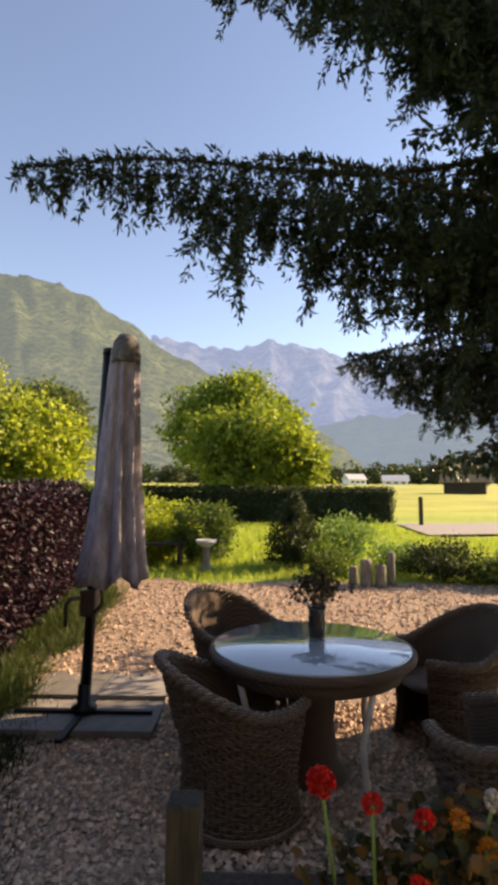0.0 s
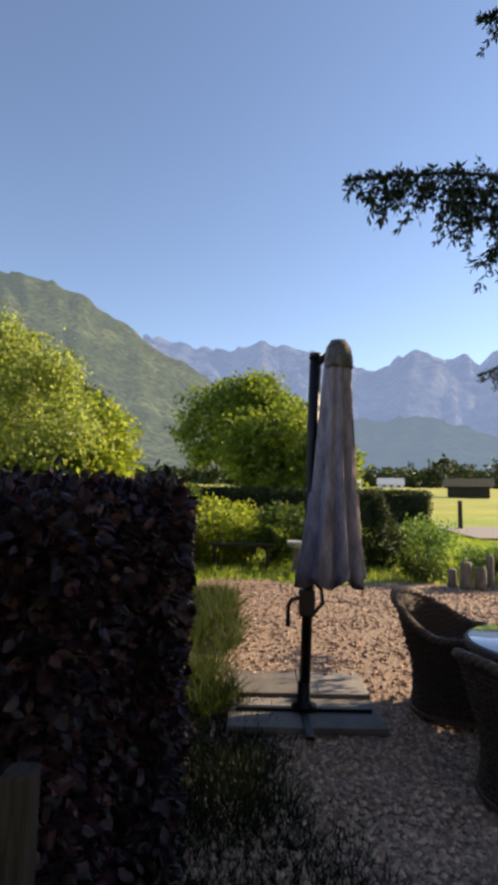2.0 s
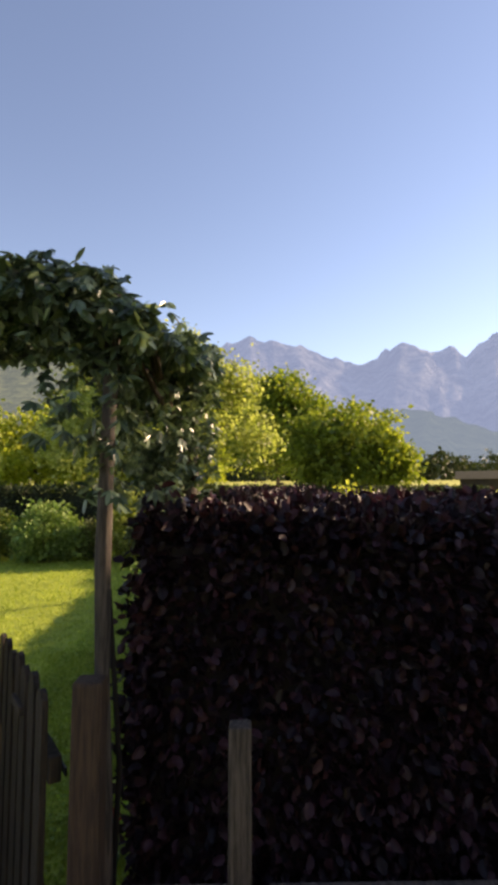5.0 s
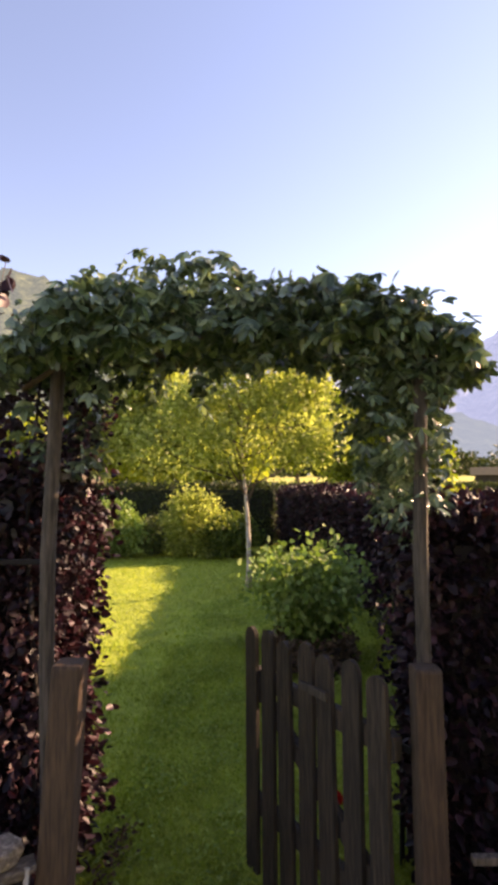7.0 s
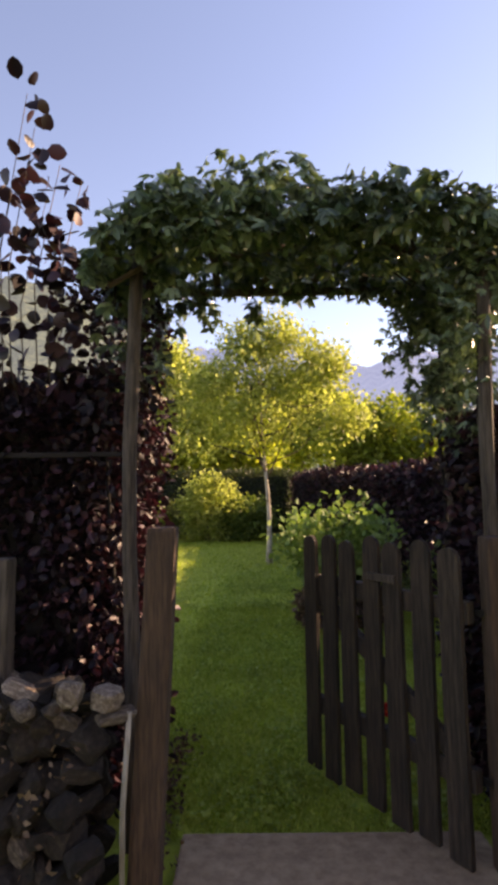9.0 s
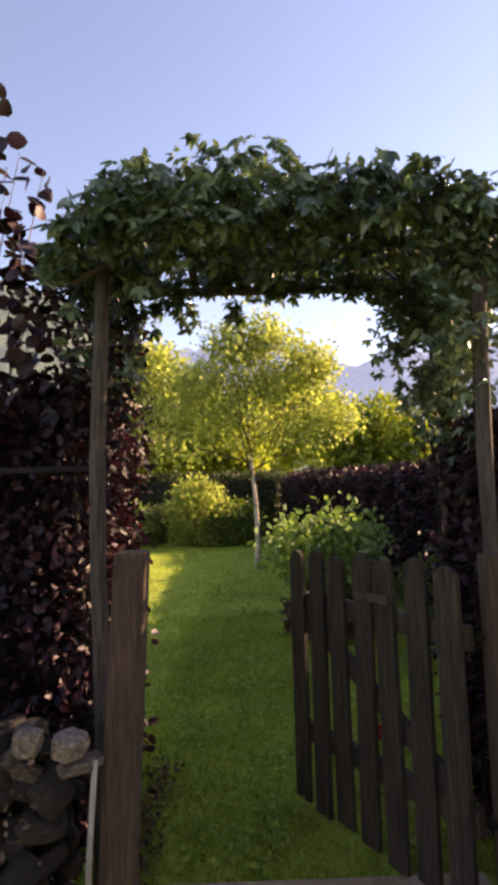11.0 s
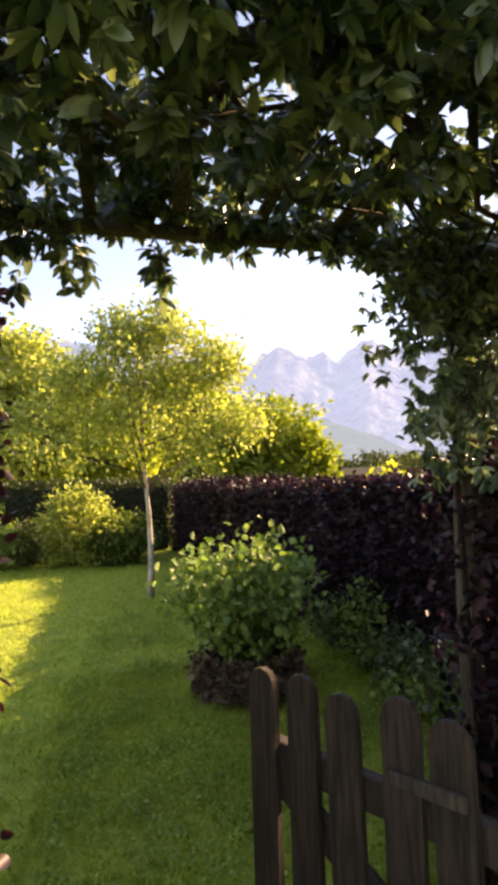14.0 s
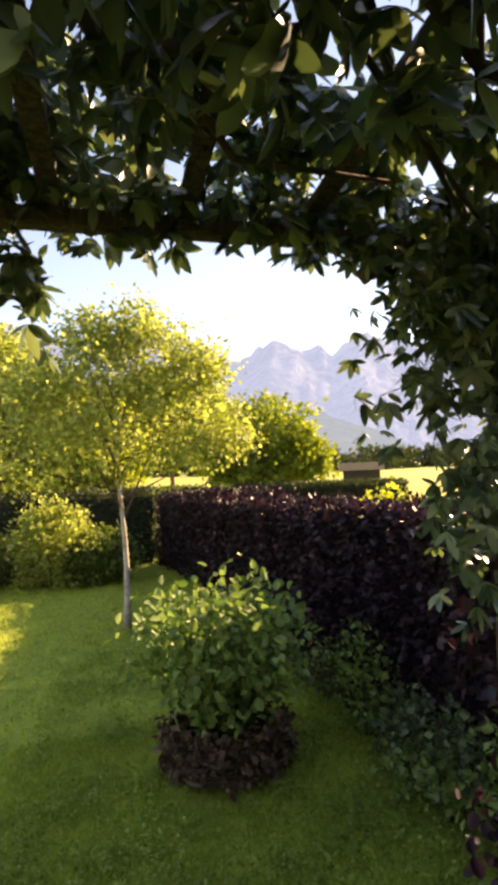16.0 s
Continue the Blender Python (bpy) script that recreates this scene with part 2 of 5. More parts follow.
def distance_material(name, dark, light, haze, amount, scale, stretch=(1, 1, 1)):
    """Far slopes: rock or wood, with haze painted in as a glow on the surface."""
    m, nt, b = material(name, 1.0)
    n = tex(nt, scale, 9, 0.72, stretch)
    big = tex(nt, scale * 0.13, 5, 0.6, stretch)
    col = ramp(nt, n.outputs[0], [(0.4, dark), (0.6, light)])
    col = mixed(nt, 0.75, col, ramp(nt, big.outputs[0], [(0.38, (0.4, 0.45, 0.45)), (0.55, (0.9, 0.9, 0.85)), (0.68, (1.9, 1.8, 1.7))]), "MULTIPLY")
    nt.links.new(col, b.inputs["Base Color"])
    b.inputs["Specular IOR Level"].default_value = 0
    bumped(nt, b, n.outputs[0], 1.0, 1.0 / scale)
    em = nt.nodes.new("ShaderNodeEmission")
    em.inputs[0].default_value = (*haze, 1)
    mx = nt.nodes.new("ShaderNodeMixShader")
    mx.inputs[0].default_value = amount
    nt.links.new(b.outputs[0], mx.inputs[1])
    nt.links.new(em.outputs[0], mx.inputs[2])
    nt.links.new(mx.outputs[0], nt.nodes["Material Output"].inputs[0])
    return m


# ---- mesh helpers ----
def thing(name, at=(0, 0, 0), label="", category="", group="", kind="", turn=0.0):
    e = new(name)
    e.matrix_world = pose(*at, 0, 0, turn)
    e.empty_display_size = 0.2
    return tagged(e, label, category, group, kind)


def mesh_object(name, verts, faces, mat, parent=None, label="", smooth=False, kind="", category=""):
    me = bpy.data.meshes.new(name)
    me.from_pydata([tuple(v) for v in verts], [], faces)
    me.materials.append(mat)
    if smooth:
        me.polygons.foreach_set("use_smooth", [True] * len(me.polygons))
    me.update()
    ob = new(name, me)
    ob.parent = parent
    return tagged(ob, label, category, "", kind)


def part(name, bm, mat, parent=None, label="", smooth=False, kind="", category=""):
    me = bpy.data.meshes.new(name)
    bm.to_mesh(me)
    bm.free()
    me.materials.append(mat)
    if smooth:
        me.polygons.foreach_set("use_smooth", [True] * len(me.polygons))
    ob = new(name, me)
    ob.parent = parent
    return tagged(ob, label, category, "", kind)


def box_bm(lo, hi, bevel=0.006, bm=None, m=None):
    bm = bm or bmesh.new()
    r = bmesh.ops.create_cube(bm, size=1.0)
    vs = r["verts"]
    for v in vs:
        v.co = Vector([l + (c + 0.5) * (h - l) for c, l, h in zip(v.co, lo, hi)])
    if bevel:
        es = list({e for v in vs for e in v.link_edges})
        r2 = bmesh.ops.bevel(bm, geom=es, offset=bevel, segments=2, affect="EDGES", profile=0.6)
        vs = list({v for f in r2["faces"] for v in f.verts} | {v for v in vs if v.is_valid})
    if m is not None:
        bmesh.ops.transform(bm, matrix=m, verts=vs)
    return bm


def tube_data(pts, radii, seg=8, closed=True, verts=None, faces=None):
    verts, faces = ([] if verts is None else verts), ([] if faces is None else faces)
    pts = [Vector(p) for p in pts]
    start = len(verts)
    side = None
    for i, p in enumerate(pts):
        d = (pts[min(i + 1, len(pts) - 1)] - pts[max(i - 1, 0)]).normalized()
        if side is None:
            side = d.orthogonal().normalized()
        side = (side - d * side.dot(d)).normalized()
        up = d.cross(side)
        for k in range(seg):
            a = 2 * math.pi * k / seg
            verts.append(p + (side * math.cos(a) + up * math.sin(a)) * radii[i])
    for i in range(len(pts) - 1):
        for k in range(seg):
            a, b = start + i * seg + k, start + i * seg + (k + 1) % seg
            faces.append((a, b, b + seg, a + seg))
    if closed:
        faces.append(tuple(start + k for k in reversed(range(seg))))
        faces.append(tuple(start + (len(pts) - 1) * seg + k for k in range(seg)))
    return verts, faces


def tube(name, pts, radii, mat, parent=None, seg=8, label=""):
    if isinstance(radii, (int, float)):
        radii = [radii] * len(pts)
    v, f = tube_data(pts, radii, seg)
    return mesh_object(name, v, f, mat, parent, label, True)


def lathe(name, profile, mat, parent=None, seg=28, label="", centre=(0, 0)):
    v, f = [], []
    for r, z in profile:
        for k in range(seg):
            a = 2 * math.pi * k / seg
            v.append((centre[0] + r * math.cos(a), centre[1] + r * math.sin(a), z))
    for i in range(len(profile) - 1):
        for k in range(seg):
            a, b = i * seg + k, i * seg + (k + 1) % seg
            f.append((a, b, b + seg, a + seg))
    f.append(tuple(reversed(range(seg))))
    f.append(tuple(range((len(profile) - 1) * seg, len(profile) * seg)))
    return mesh_object(name, v, f, mat, parent, label, True)


def unit(a):
    return a / np.maximum(np.linalg.norm(a, axis=1, keepdims=True), 1e-6)


def leaves(name, P, D, L, W, mat, parent=None, label="", kind="", category="", N=None, fold=0.25, broad=False):
    """Many small leaves in one mesh: base points, directions, lengths and widths. broad: a rounder outline."""
    n = len(P)
    P, D = np.asarray(P, float), unit(np.asarray(D, float))
    L, W = np.broadcast_to(L, n)[:, None], np.broadcast_to(W, n)[:, None]
    N = rng.normal(size=(n, 3)) + (0, 0, 0.6) if N is None else np.asarray(N, float)
    S = unit(np.cross(D, N))
    N = np.cross(S, D)
    if broad:
        side = [(0.2, 0.4, 0.8), (0.52, 0.5, 1.0), (0.82, 0.3, 0.7)]
        rows = ([P] + [P + D * L * a + S * W * b + N * fold * W * c for a, b, c in side] + [P + D * L]
                + [P + D * L * a - S * W * b + N * fold * W * c for a, b, c in reversed(side)])
        quads, per, size = [0, 1, 2, 3, 4, 0, 4, 5, 6, 7], 8, 5
    else:
        rows = [P, P + D * L * 0.45 + S * W * 0.5 + N * fold * W, P + D * L, P + D * L * 0.45 - S * W * 0.5 + N * fold * W]
        quads, per, size = [0, 1, 2, 0, 2, 3], 4, 3
    co = np.stack(rows, 1).reshape(-1, 3)
    idx = (np.arange(n)[:, None] * per + np.array(quads)[None]).ravel()
    me = bpy.data.meshes.new(name)
    me.vertices.add(len(co))
    me.vertices.foreach_set("co", co.ravel())
    me.loops.add(len(idx))
    me.loops.foreach_set("vertex_index", idx)
    me.polygons.add(len(idx) // size)
    me.polygons.foreach_set("loop_start", np.arange(0, len(idx), size))
    me.materials.append(mat)
    me.update(calc_edges=True)
    ob = new(name, me)
    ob.parent = parent
    return tagged(ob, label, category, "", kind)


def ground_z(y):
    y = np.asarray(y, float)
    a = np.where(y < 6, 0, 0.075 * (y - 6))
    return np.where(y < 11.5, a, 0.4125 + 0.034 * (np.minimum(y, 260) - 11.5)) - 0.001


def gz(y):
    return float(ground_z(y))


# ---- ground and distance ----
xs = np.unique(np.r_[np.linspace(-1500, -60, 14), np.linspace(-60, 60, 61), np.linspace(60, 2200, 16)])
ys = np.unique(np.r_[np.linspace(-300, -4, 8), np.linspace(-4, 30, 69), np.linspace(30, 260, 30), np.linspace(260, 3400, 12)])
X, Y = np.meshgrid(xs, ys)
Z = ground_z(Y) - 0.03
Z = Z + np.where(Y > 14, 0.05 * np.sin(X * 0.35) * np.cos(Y * 0.3), 0.0)
vv = np.stack([X, Y, Z], -1).reshape(-1, 3)
nx = len(xs)
ff = [(j * nx + i, j * nx + i + 1, (j + 1) * nx + i + 1, (j + 1) * nx + i) for j in range(len(ys) - 1) for i in range(nx - 1)]
mesh_object("ground", vv, ff, field_mat, None, "green lawn rising into yellow mown hay meadow", True, "structure", "ground")


def ridge(name, knots, base_d, top_d, mat, label, rough=0.1, steps=220, rows=26, foot=0.0):
    """A mountain range: crest heights over the bearing (x at distance top_d), with gullies down its face."""
    kx, kz = zip(*knots)
    v, f = [], []
    for i in range(steps + 1):
        x = kx[0] + (kx[-1] - kx[0]) * i / steps
        crest = float(np.interp(x, kx, kz))
        s = x / top_d
        for j in range(rows + 1):
            t = j / rows
            d = base_d + (top_d - base_d) * t
            gully = noise.fractal(Vector((s * 16, t * 1.5, 3.1)), 1.0, 2.0, 6)
            fine = noise.fractal(Vector((s * 55, t * 6, 1.7)), 1.0, 2.0, 5)
            h = foot + (crest - foot) * t ** 1.15
            h += (crest * rough) * (gully * 0.6 * math.sin(math.pi * min(1, t * 0.9 + 0.1)) + fine * 0.35 * t)
            v.append((s * d + gully * top_d * 0.012 * t, d - abs(gully) * top_d * 0.05 * t, h))
    for i in range(steps):
        for j in range(rows):
            a = i * (rows + 1) + j
            f.append((a, a + rows + 1, a + rows + 2, a + 1))
    return mesh_object(name, v, f, mat, None, label, True, "structure", "mountain")


# Each slope glows with its own haze colour in place of real air.
wood_far = distance_material("haze_glow_slope", (0.006, 0.014, 0.006), (0.17, 0.19, 0.085), (0.18, 0.23, 0.23), 0.42, 0.11)
rock_far = distance_material("haze_glow_rock", (0.025, 0.042, 0.07), (0.45, 0.45, 0.46), (0.2, 0.28, 0.45), 0.6, 0.008, (1, 1, 0.35))
mid_far = distance_material("haze_glow_wood", (0.01, 0.02, 0.012), (0.07, 0.09, 0.055), (0.15, 0.215, 0.29), 0.68, 0.03)
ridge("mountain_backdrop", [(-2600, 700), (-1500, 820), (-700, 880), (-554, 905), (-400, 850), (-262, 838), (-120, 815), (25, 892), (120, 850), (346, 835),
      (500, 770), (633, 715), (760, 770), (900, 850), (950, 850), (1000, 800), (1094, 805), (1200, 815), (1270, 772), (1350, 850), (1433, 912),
      (1550, 880), (1660, 868), (1900, 900), (2300, 860), (3000, 800)], 1500, 3000, rock_far, "rocky mountains with pale blue painted haze", 0.09)
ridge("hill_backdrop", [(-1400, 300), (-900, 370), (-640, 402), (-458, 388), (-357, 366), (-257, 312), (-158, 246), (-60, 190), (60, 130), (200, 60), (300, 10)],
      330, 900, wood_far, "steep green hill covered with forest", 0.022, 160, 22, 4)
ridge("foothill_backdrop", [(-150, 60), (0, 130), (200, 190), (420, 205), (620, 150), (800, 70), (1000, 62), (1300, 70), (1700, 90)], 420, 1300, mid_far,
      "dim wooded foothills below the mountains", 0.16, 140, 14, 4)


# ---- plants ----
def hedge(name, label, corners, top, mat, core, count, size, group="", base=None, ragged=0.05, slope=0.0):
    """A clipped hedge over a four-cornered plan: a solid body in painted inner shade under a coat of leaves."""
    root = thing(name, (0, 0, 0), label, "hedge", group)
    c = [Vector((x, y, 0)) for x, y in corners]
    mid = sum(c, Vector()) / 4
    v, f, nseg, hs = [], [], 12, 6
    ring = []
    for i in range(4):
        for k in range(nseg):
            ring.append(c[i].lerp(c[(i + 1) % 4], k / nseg))
    for j in range(hs + 1):
        for p in ring:
            q = mid + (p - mid) * (1 - 0.09 / max(0.3, (p - mid).length))
            zb = gz(q.y) if base is None else base
            zz = zb + (top + slope * (q.x - c[1].x) - 0.09 - zb) * j / hs
            w = noise.noise(Vector((q.x * 2, q.y * 2, zz * 2))) * 0.05
            v.append(q + (q - mid).normalized() * w + Vector((0, 0, zz)))
    n = len(ring)
    for j in range(hs):
        for k in range(n):
            a, b = j * n + k, j * n + (k + 1) % n
            f.append((a, b, b + n, a + n))
    f.append(tuple(hs * n + k for k in range(n)))
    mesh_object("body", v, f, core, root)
    areas = [((c[(i + 1) % 4] - c[i]).length * (top - 0.1)) for i in range(4)]
    areas.append(abs((c[2] - c[0]).cross(c[3] - c[1]).z) / 2 * 1.4)
    tot = sum(areas)
    P, D = [], []
    for i, a in enumerate(areas):
        m = int(count * a / tot)
        u, w, d = rng.random((m, 1)), rng.random((m, 1)), rng.normal(0, ragged, (m, 1)) - 0.03
        if i < 4:
            p0, p1 = np.array(c[i]), np.array(c[(i + 1) % 4])
            out = np.cross(p1 - p0, (0, 0, 1))
            out = out / np.linalg.norm(out)
            p = p0 + (p1 - p0) * u
            zb = ground_z(p[:, 1:2]) if base is None else np.full((m, 1), base)
            p = p + out * d + np.c_[np.zeros((m, 2)), zb + (top + slope * (p[:, :1] - c[1].x) - zb) * w]
            dd = out * 0.7 + rng.normal(0, 0.5, (m, 3)) + (0, 0, -0.25)
        else:
            p = (np.array(c[0]) * (1 - u) + np.array(c[1]) * u) * (1 - w) + (np.array(c[3]) * (1 - u) + np.array(c[2]) * u) * w
            p = p + np.c_[np.zeros((m, 2)), top + slope * (p[:, :1] - c[1].x) + d + np.abs(rng.normal(0, ragged, (m, 1))) * 0.6]
            dd = rng.normal(0, 0.6, (m, 3)) + (0, 0, 0.5)
        bulge = np.array([noise.noise(Vector(q) * 1.7) for q in p])[:, None]
        P.append(p + (p - np.array(mid)) * (1, 1, 0) * bulge * 0.05)
        D.append(dd)
    P, D = np.concatenate(P), np.concatenate(D)
    s = size * rng.uniform(0.7, 1.3, len(P))
    leaves("foliage", P, D, s, s * 0.66, mat, root, kind="stuff", broad=0.045 < size < 0.065)
    return root


def clump(centre, radii, clusters, per, spread, shell=0.55, flat=0.0):
    """Leaf positions for a crown: clusters scattered through an uneven ellipsoid."""
    d = unit(rng.normal(size=(clusters, 3)))
    lump = np.array([noise.noise(Vector(q) * 1.9 + Vector(centre)) for q in d])
    r = (shell + (1 - shell) * rng.random(clusters) ** 0.6) * (1 + 0.42 * lump)
    c = np.array(centre) + d * r[:, None] * np.array(radii)
    if flat:
        c[:, 2] = np.maximum(c[:, 2], centre[2] - radii[2] * flat)
    P = np.repeat(c, per, 0) + rng.normal(0, spread, (clusters * per, 3)) * (1, 1, 0.75)
    D = rng.normal(0, 0.7, P.shape) + np.repeat(d, per, 0) * 0.5 + (0, 0, -0.25)
    return P, D


def tree(name, label, at, height, bole, crowns, mat, bark_mat, leaf, trunk_r, limb_n=9, clusters=260, per=60, spread=0.16, shell=0.45):
    x, y = at
    z = gz(y)
    root = thing(name, (0, 0, 0), label, "tree")
    lean = rng.normal(0, 0.02, 2)
    top = height * 0.8
    pts = [(x + lean[0] * h + 0.03 * math.sin(h * 2.1), y + lean[1] * h, z - 0.05 + h) for h in np.linspace(0, top, 9)]
    rr = [trunk_r * (1.25 if i == 0 else 1 - 0.85 * i / 8) for i in range(9)]
    v, f = tube_data(pts, rr, 9)
    mesh_object("trunk", v, f, bark_mat, root, "", True)
    for k in range(limb_n):
        h = bole + (top - bole) * k / limb_n
        p = Vector((x + lean[0] * h, y + lean[1] * h, z + h))
        cx, cy, cz, rx, ry, rz = crowns[k % len(crowns)]
        a = k * 2.4
        e = Vector((cx + math.cos(a) * rx * 0.75, cy + math.sin(a) * ry * 0.75, max(p.z + 0.3, cz + rz * (0.2 + 0.5 * math.sin(k * 1.7)))))
        mid = p.lerp(e, 0.5) + Vector((0, 0, -0.04 * height))
        tube("limb", [p, p.lerp(mid, 0.6), mid, mid.lerp(e, 0.6), e], [trunk_r * 0.36, trunk_r * 0.28, trunk_r * 0.2, trunk_r * 0.12, trunk_r * 0.05], bark, root, 6)
    P, D = zip(*(clump(c[:3], c[3:], clusters // len(crowns), per, spread, shell) for c in crowns))
    P, D = np.concatenate(P), np.concatenate(D)
    s = leaf * rng.uniform(0.6, 1.35, len(P))
    leaves("crown", P, D, s, s * 0.7, mat, root, kind="stuff")
    return root


def shrub(name, label, at, radii, mat, leaf, clusters=120, per=45, spread=0.09, stems=6, cone=False, group="", dead=False):
    x, y = at
    z = gz(y)
    root = thing(name, (0, 0, 0), label, "shrub", group)
    rx, ry, rz = radii
    for k in range(stems):
        a = k * 2 * math.pi / stems + 0.4
        e = Vector((x + math.cos(a) * rx * 0.55, y + math.sin(a) * ry * 0.55, z + rz * (1.0 + 0.4 * math.sin(k * 2.3))))
        b = Vector((x + math.cos(a) * 0.07, y + math.sin(a) * 0.07, z - 0.03))
        tube("stem", [b, b.lerp(e, 0.5) + Vector((0, 0, 0.08)), e], [0.014, 0.01, 0.004], bark, root, 5)
    P, D = clump((x, y, z + rz), radii, clusters, per, spread, 0.5)
    if cone:
        t = np.clip((P[:, 2] - z) / (2 * rz), 0, 1)
        P[:, :2] = (x, y) + (P[:, :2] - (x, y)) * (1.25 - 0.95 * t)[:, None]
    P[:, 2] = np.maximum(P[:, 2], z + 0.02 + 0.1 * rng.random(len(P)))
    s = leaf * rng.uniform(0.6, 1.35, len(P))
    leaves("foliage", P, D, s, s * 0.66, mat, root, kind="stuff")
    return root


# ---- hedges ----
hedge("copper_hedge", "tall dark copper beech hedge clipped along the fence", [(-2.7, 3.75), (-0.04, 3.75), (0.06, 4.4), (-2.6, 4.25)], 1.52, copper, core_dark, 56000, 0.046, "copper hedge", slope=-0.035, ragged=0.035)
hedge("copper_hedge", "long copper beech hedge between lawn and gravel yard", [(-1.25, 4.3), (0.2, 4.45), (-0.45, 10.4), (-2.2, 11.6)], 1.58, copper, core_dark, 56000, 0.058, "copper hedge", slope=-0.02, ragged=0.04)
hedge("copper_hedge", "far end of the copper beech hedge with reddish tips", [(-2.2, 11.6), (-0.9, 10.8), (-1.6, 13.6), (-2.7, 14.0)], 1.76, copper, core_dark, 12000, 0.055, "copper hedge")
hedge("copper_hedge", "loose copper beech hedge beside the gate", [(-6.8, 3.85), (-4.25, 3.85), (-4.25, 4.6), (-6.8, 4.7)], 1.69, copper, core_dark, 56000, 0.047, "copper hedge", ragged=0.07)
hedge("back_hedge", "dark green clipped hedge behind the lawn", [(-12, 13.7), (-2.7, 14.1), (-2.7, 15.1), (-12, 14.7)], 1.86, dark_leaf, core_green, 26000, 0.06)
hedge("meadow_hedge", "dark clipped hedge bordering the yellow meadow", [(-3.0, 20.6), (6.6, 20.9), (6.6, 22.0), (-3.0, 21.8)], 1.88, dark_leaf, core_green, 30000, 0.075)
hedge("meadow_hedge", "leafy yellow-green hedge behind the shrubs", [(-3.5, 15.3), (-0.9, 15.4), (-0.9, 16.2), (-3.5, 16.1)], 1.82, shrub_leaf, core_green, 12000, 0.07)

# ---- trees ----
tree("birch", "small young birch with a white trunk and yellow-green leaves", (-3.38, 10.0), 3.6, 1.2,
     [(-3.0, 10.0, 3.55, 0.5, 0.6, 0.6), (-3.55, 9.9, 3.35, 0.5, 0.6, 0.55), (-3.9, 10.0, 2.7, 0.75, 0.8, 0.65), (-2.7, 10.1, 2.75, 0.75, 0.75, 0.7), (-4.6, 10.0, 2.45, 0.7, 0.7, 0.5), (-4.1, 9.8, 3.05, 0.6, 0.6, 0.55), (-2.75, 9.9, 3.3, 0.55, 0.6, 0.5), (-3.4, 10.0, 2.95, 0.8, 0.7, 0.6),
      (-3.3, 9.7, 2.45, 0.8, 0.7, 0.5), (-2.4, 10.0, 3.45, 0.3, 0.4, 0.3), (-4.3, 10.2, 3.15, 0.4, 0.5, 0.35), (-3.2, 10.0, 3.9, 0.24, 0.3, 0.3), (-3.75, 9.9, 3.75, 0.28, 0.3, 0.25), (-2.1, 10.0, 2.55, 0.3, 0.4, 0.3)],
     birch_leaf, white_bark, 0.062, 0.044, 18, 720, 24, 0.12, 0.4)
tree("garden_tree", "rounded tree with dense sunlit green leaves", (2.1, 20.0 + 3.0), 5.0, 1.6,
     [(2.3, 23.5, 3.6, 2.0, 2.0, 1.65), (1.0, 23.6, 3.3, 1.6, 1.6, 1.5), (3.3, 23.5, 3.0, 1.1, 1.3, 1.1)], round_leaf, bark, 0.2, 0.09, 9, 430, 42, 0.24)
tree("garden_tree", "tall rounded tree with olive green leaves beyond the hedge", (0.4, 43), 9.6, 2.6,
     [(0.7, 43, 9.0, 2.5, 2.6, 2.3), (-2.3, 43.2, 7.0, 3.2, 3, 2.9), (2.6, 43, 6.9, 2.5, 3, 2.7), (0.3, 42.6, 6.0, 3.0, 3, 2.6)], tall_leaf, bark, 0.3, 0.18, 10, 560, 44, 0.4)
tree("garden_tree", "small bright yellow-green tree by the hedge", (-4.1, 17.0), 3.9, 1.2,
     [(-4.1, 17, 3.1, 1.3, 1.4, 1.2), (-5.2, 17, 2.8, 1.3, 1.3, 1.1), (-3.75, 17.2, 2.6, 0.85, 1.2, 0.9)], yellow_leaf, bark, 0.15, 0.07, 8, 340, 34, 0.2)
tree("garden_tree", "greyish green tree behind the garden", (-9.6, 30.0), 6.5, 1.5,
     [(-8.9, 30, 5.3, 2.0, 2, 2.2), (-11.0, 30.3, 4.8, 2.4, 2, 2.2)], dull_leaf, bark, 0.26, 0.13, 8, 340, 40, 0.3)
tree("garden_tree", "leafy green tree beyond the back hedge", (-8.6, 18.5), 4.4, 1.2,
     [(-8.6, 18.5, 3.1, 1.8, 1.5, 1.3), (-6.8, 18.8, 2.8, 1.4, 1.4, 1.1), (-10.4, 18.6, 2.9, 1.5, 1.4, 1.2)], yellow_leaf, bark, 0.17, 0.09, 8, 340, 32, 0.24)

tree("garden_tree", "tall slender greyish green tree behind the back hedge", (-6.1, 16.6), 5.4, 1.4,
     [(-6.1, 16.6, 4.7, 1.0, 1.0, 1.25), (-6.5, 16.6, 3.4, 1.3, 1.1, 1.1), (-5.5, 16.7, 3.5, 1.0, 1.0, 1.1)], birch_leaf, bark, 0.14, 0.08, 9, 400, 30, 0.2)

# far woods at the end of the meadow
P, D = [], []
for k in range(260):
    x = -40 + 210 * rng.random()
    y = 160 + 70 * rng.random() + 0.2 * abs(x)
    h = rng.uniform(4.5, 8.5) * (0.75 if x < 60 else 1.15)
    p, d = clump((x, y, gz(y) + h * 0.5), (h * 0.42, h * 0.42, h * 0.55), 14, 10, 0.55, 0.5)
    P.append(p)
    D.append(d)
P, D = np.concatenate(P), np.concatenate(D)
s = rng.uniform(0.7, 1.6, len(P))
leaves("far_wood", P, D, s, s * 0.75, dark_leaf, None, "dark trees along the far edge of the meadow", "stuff", "trees")

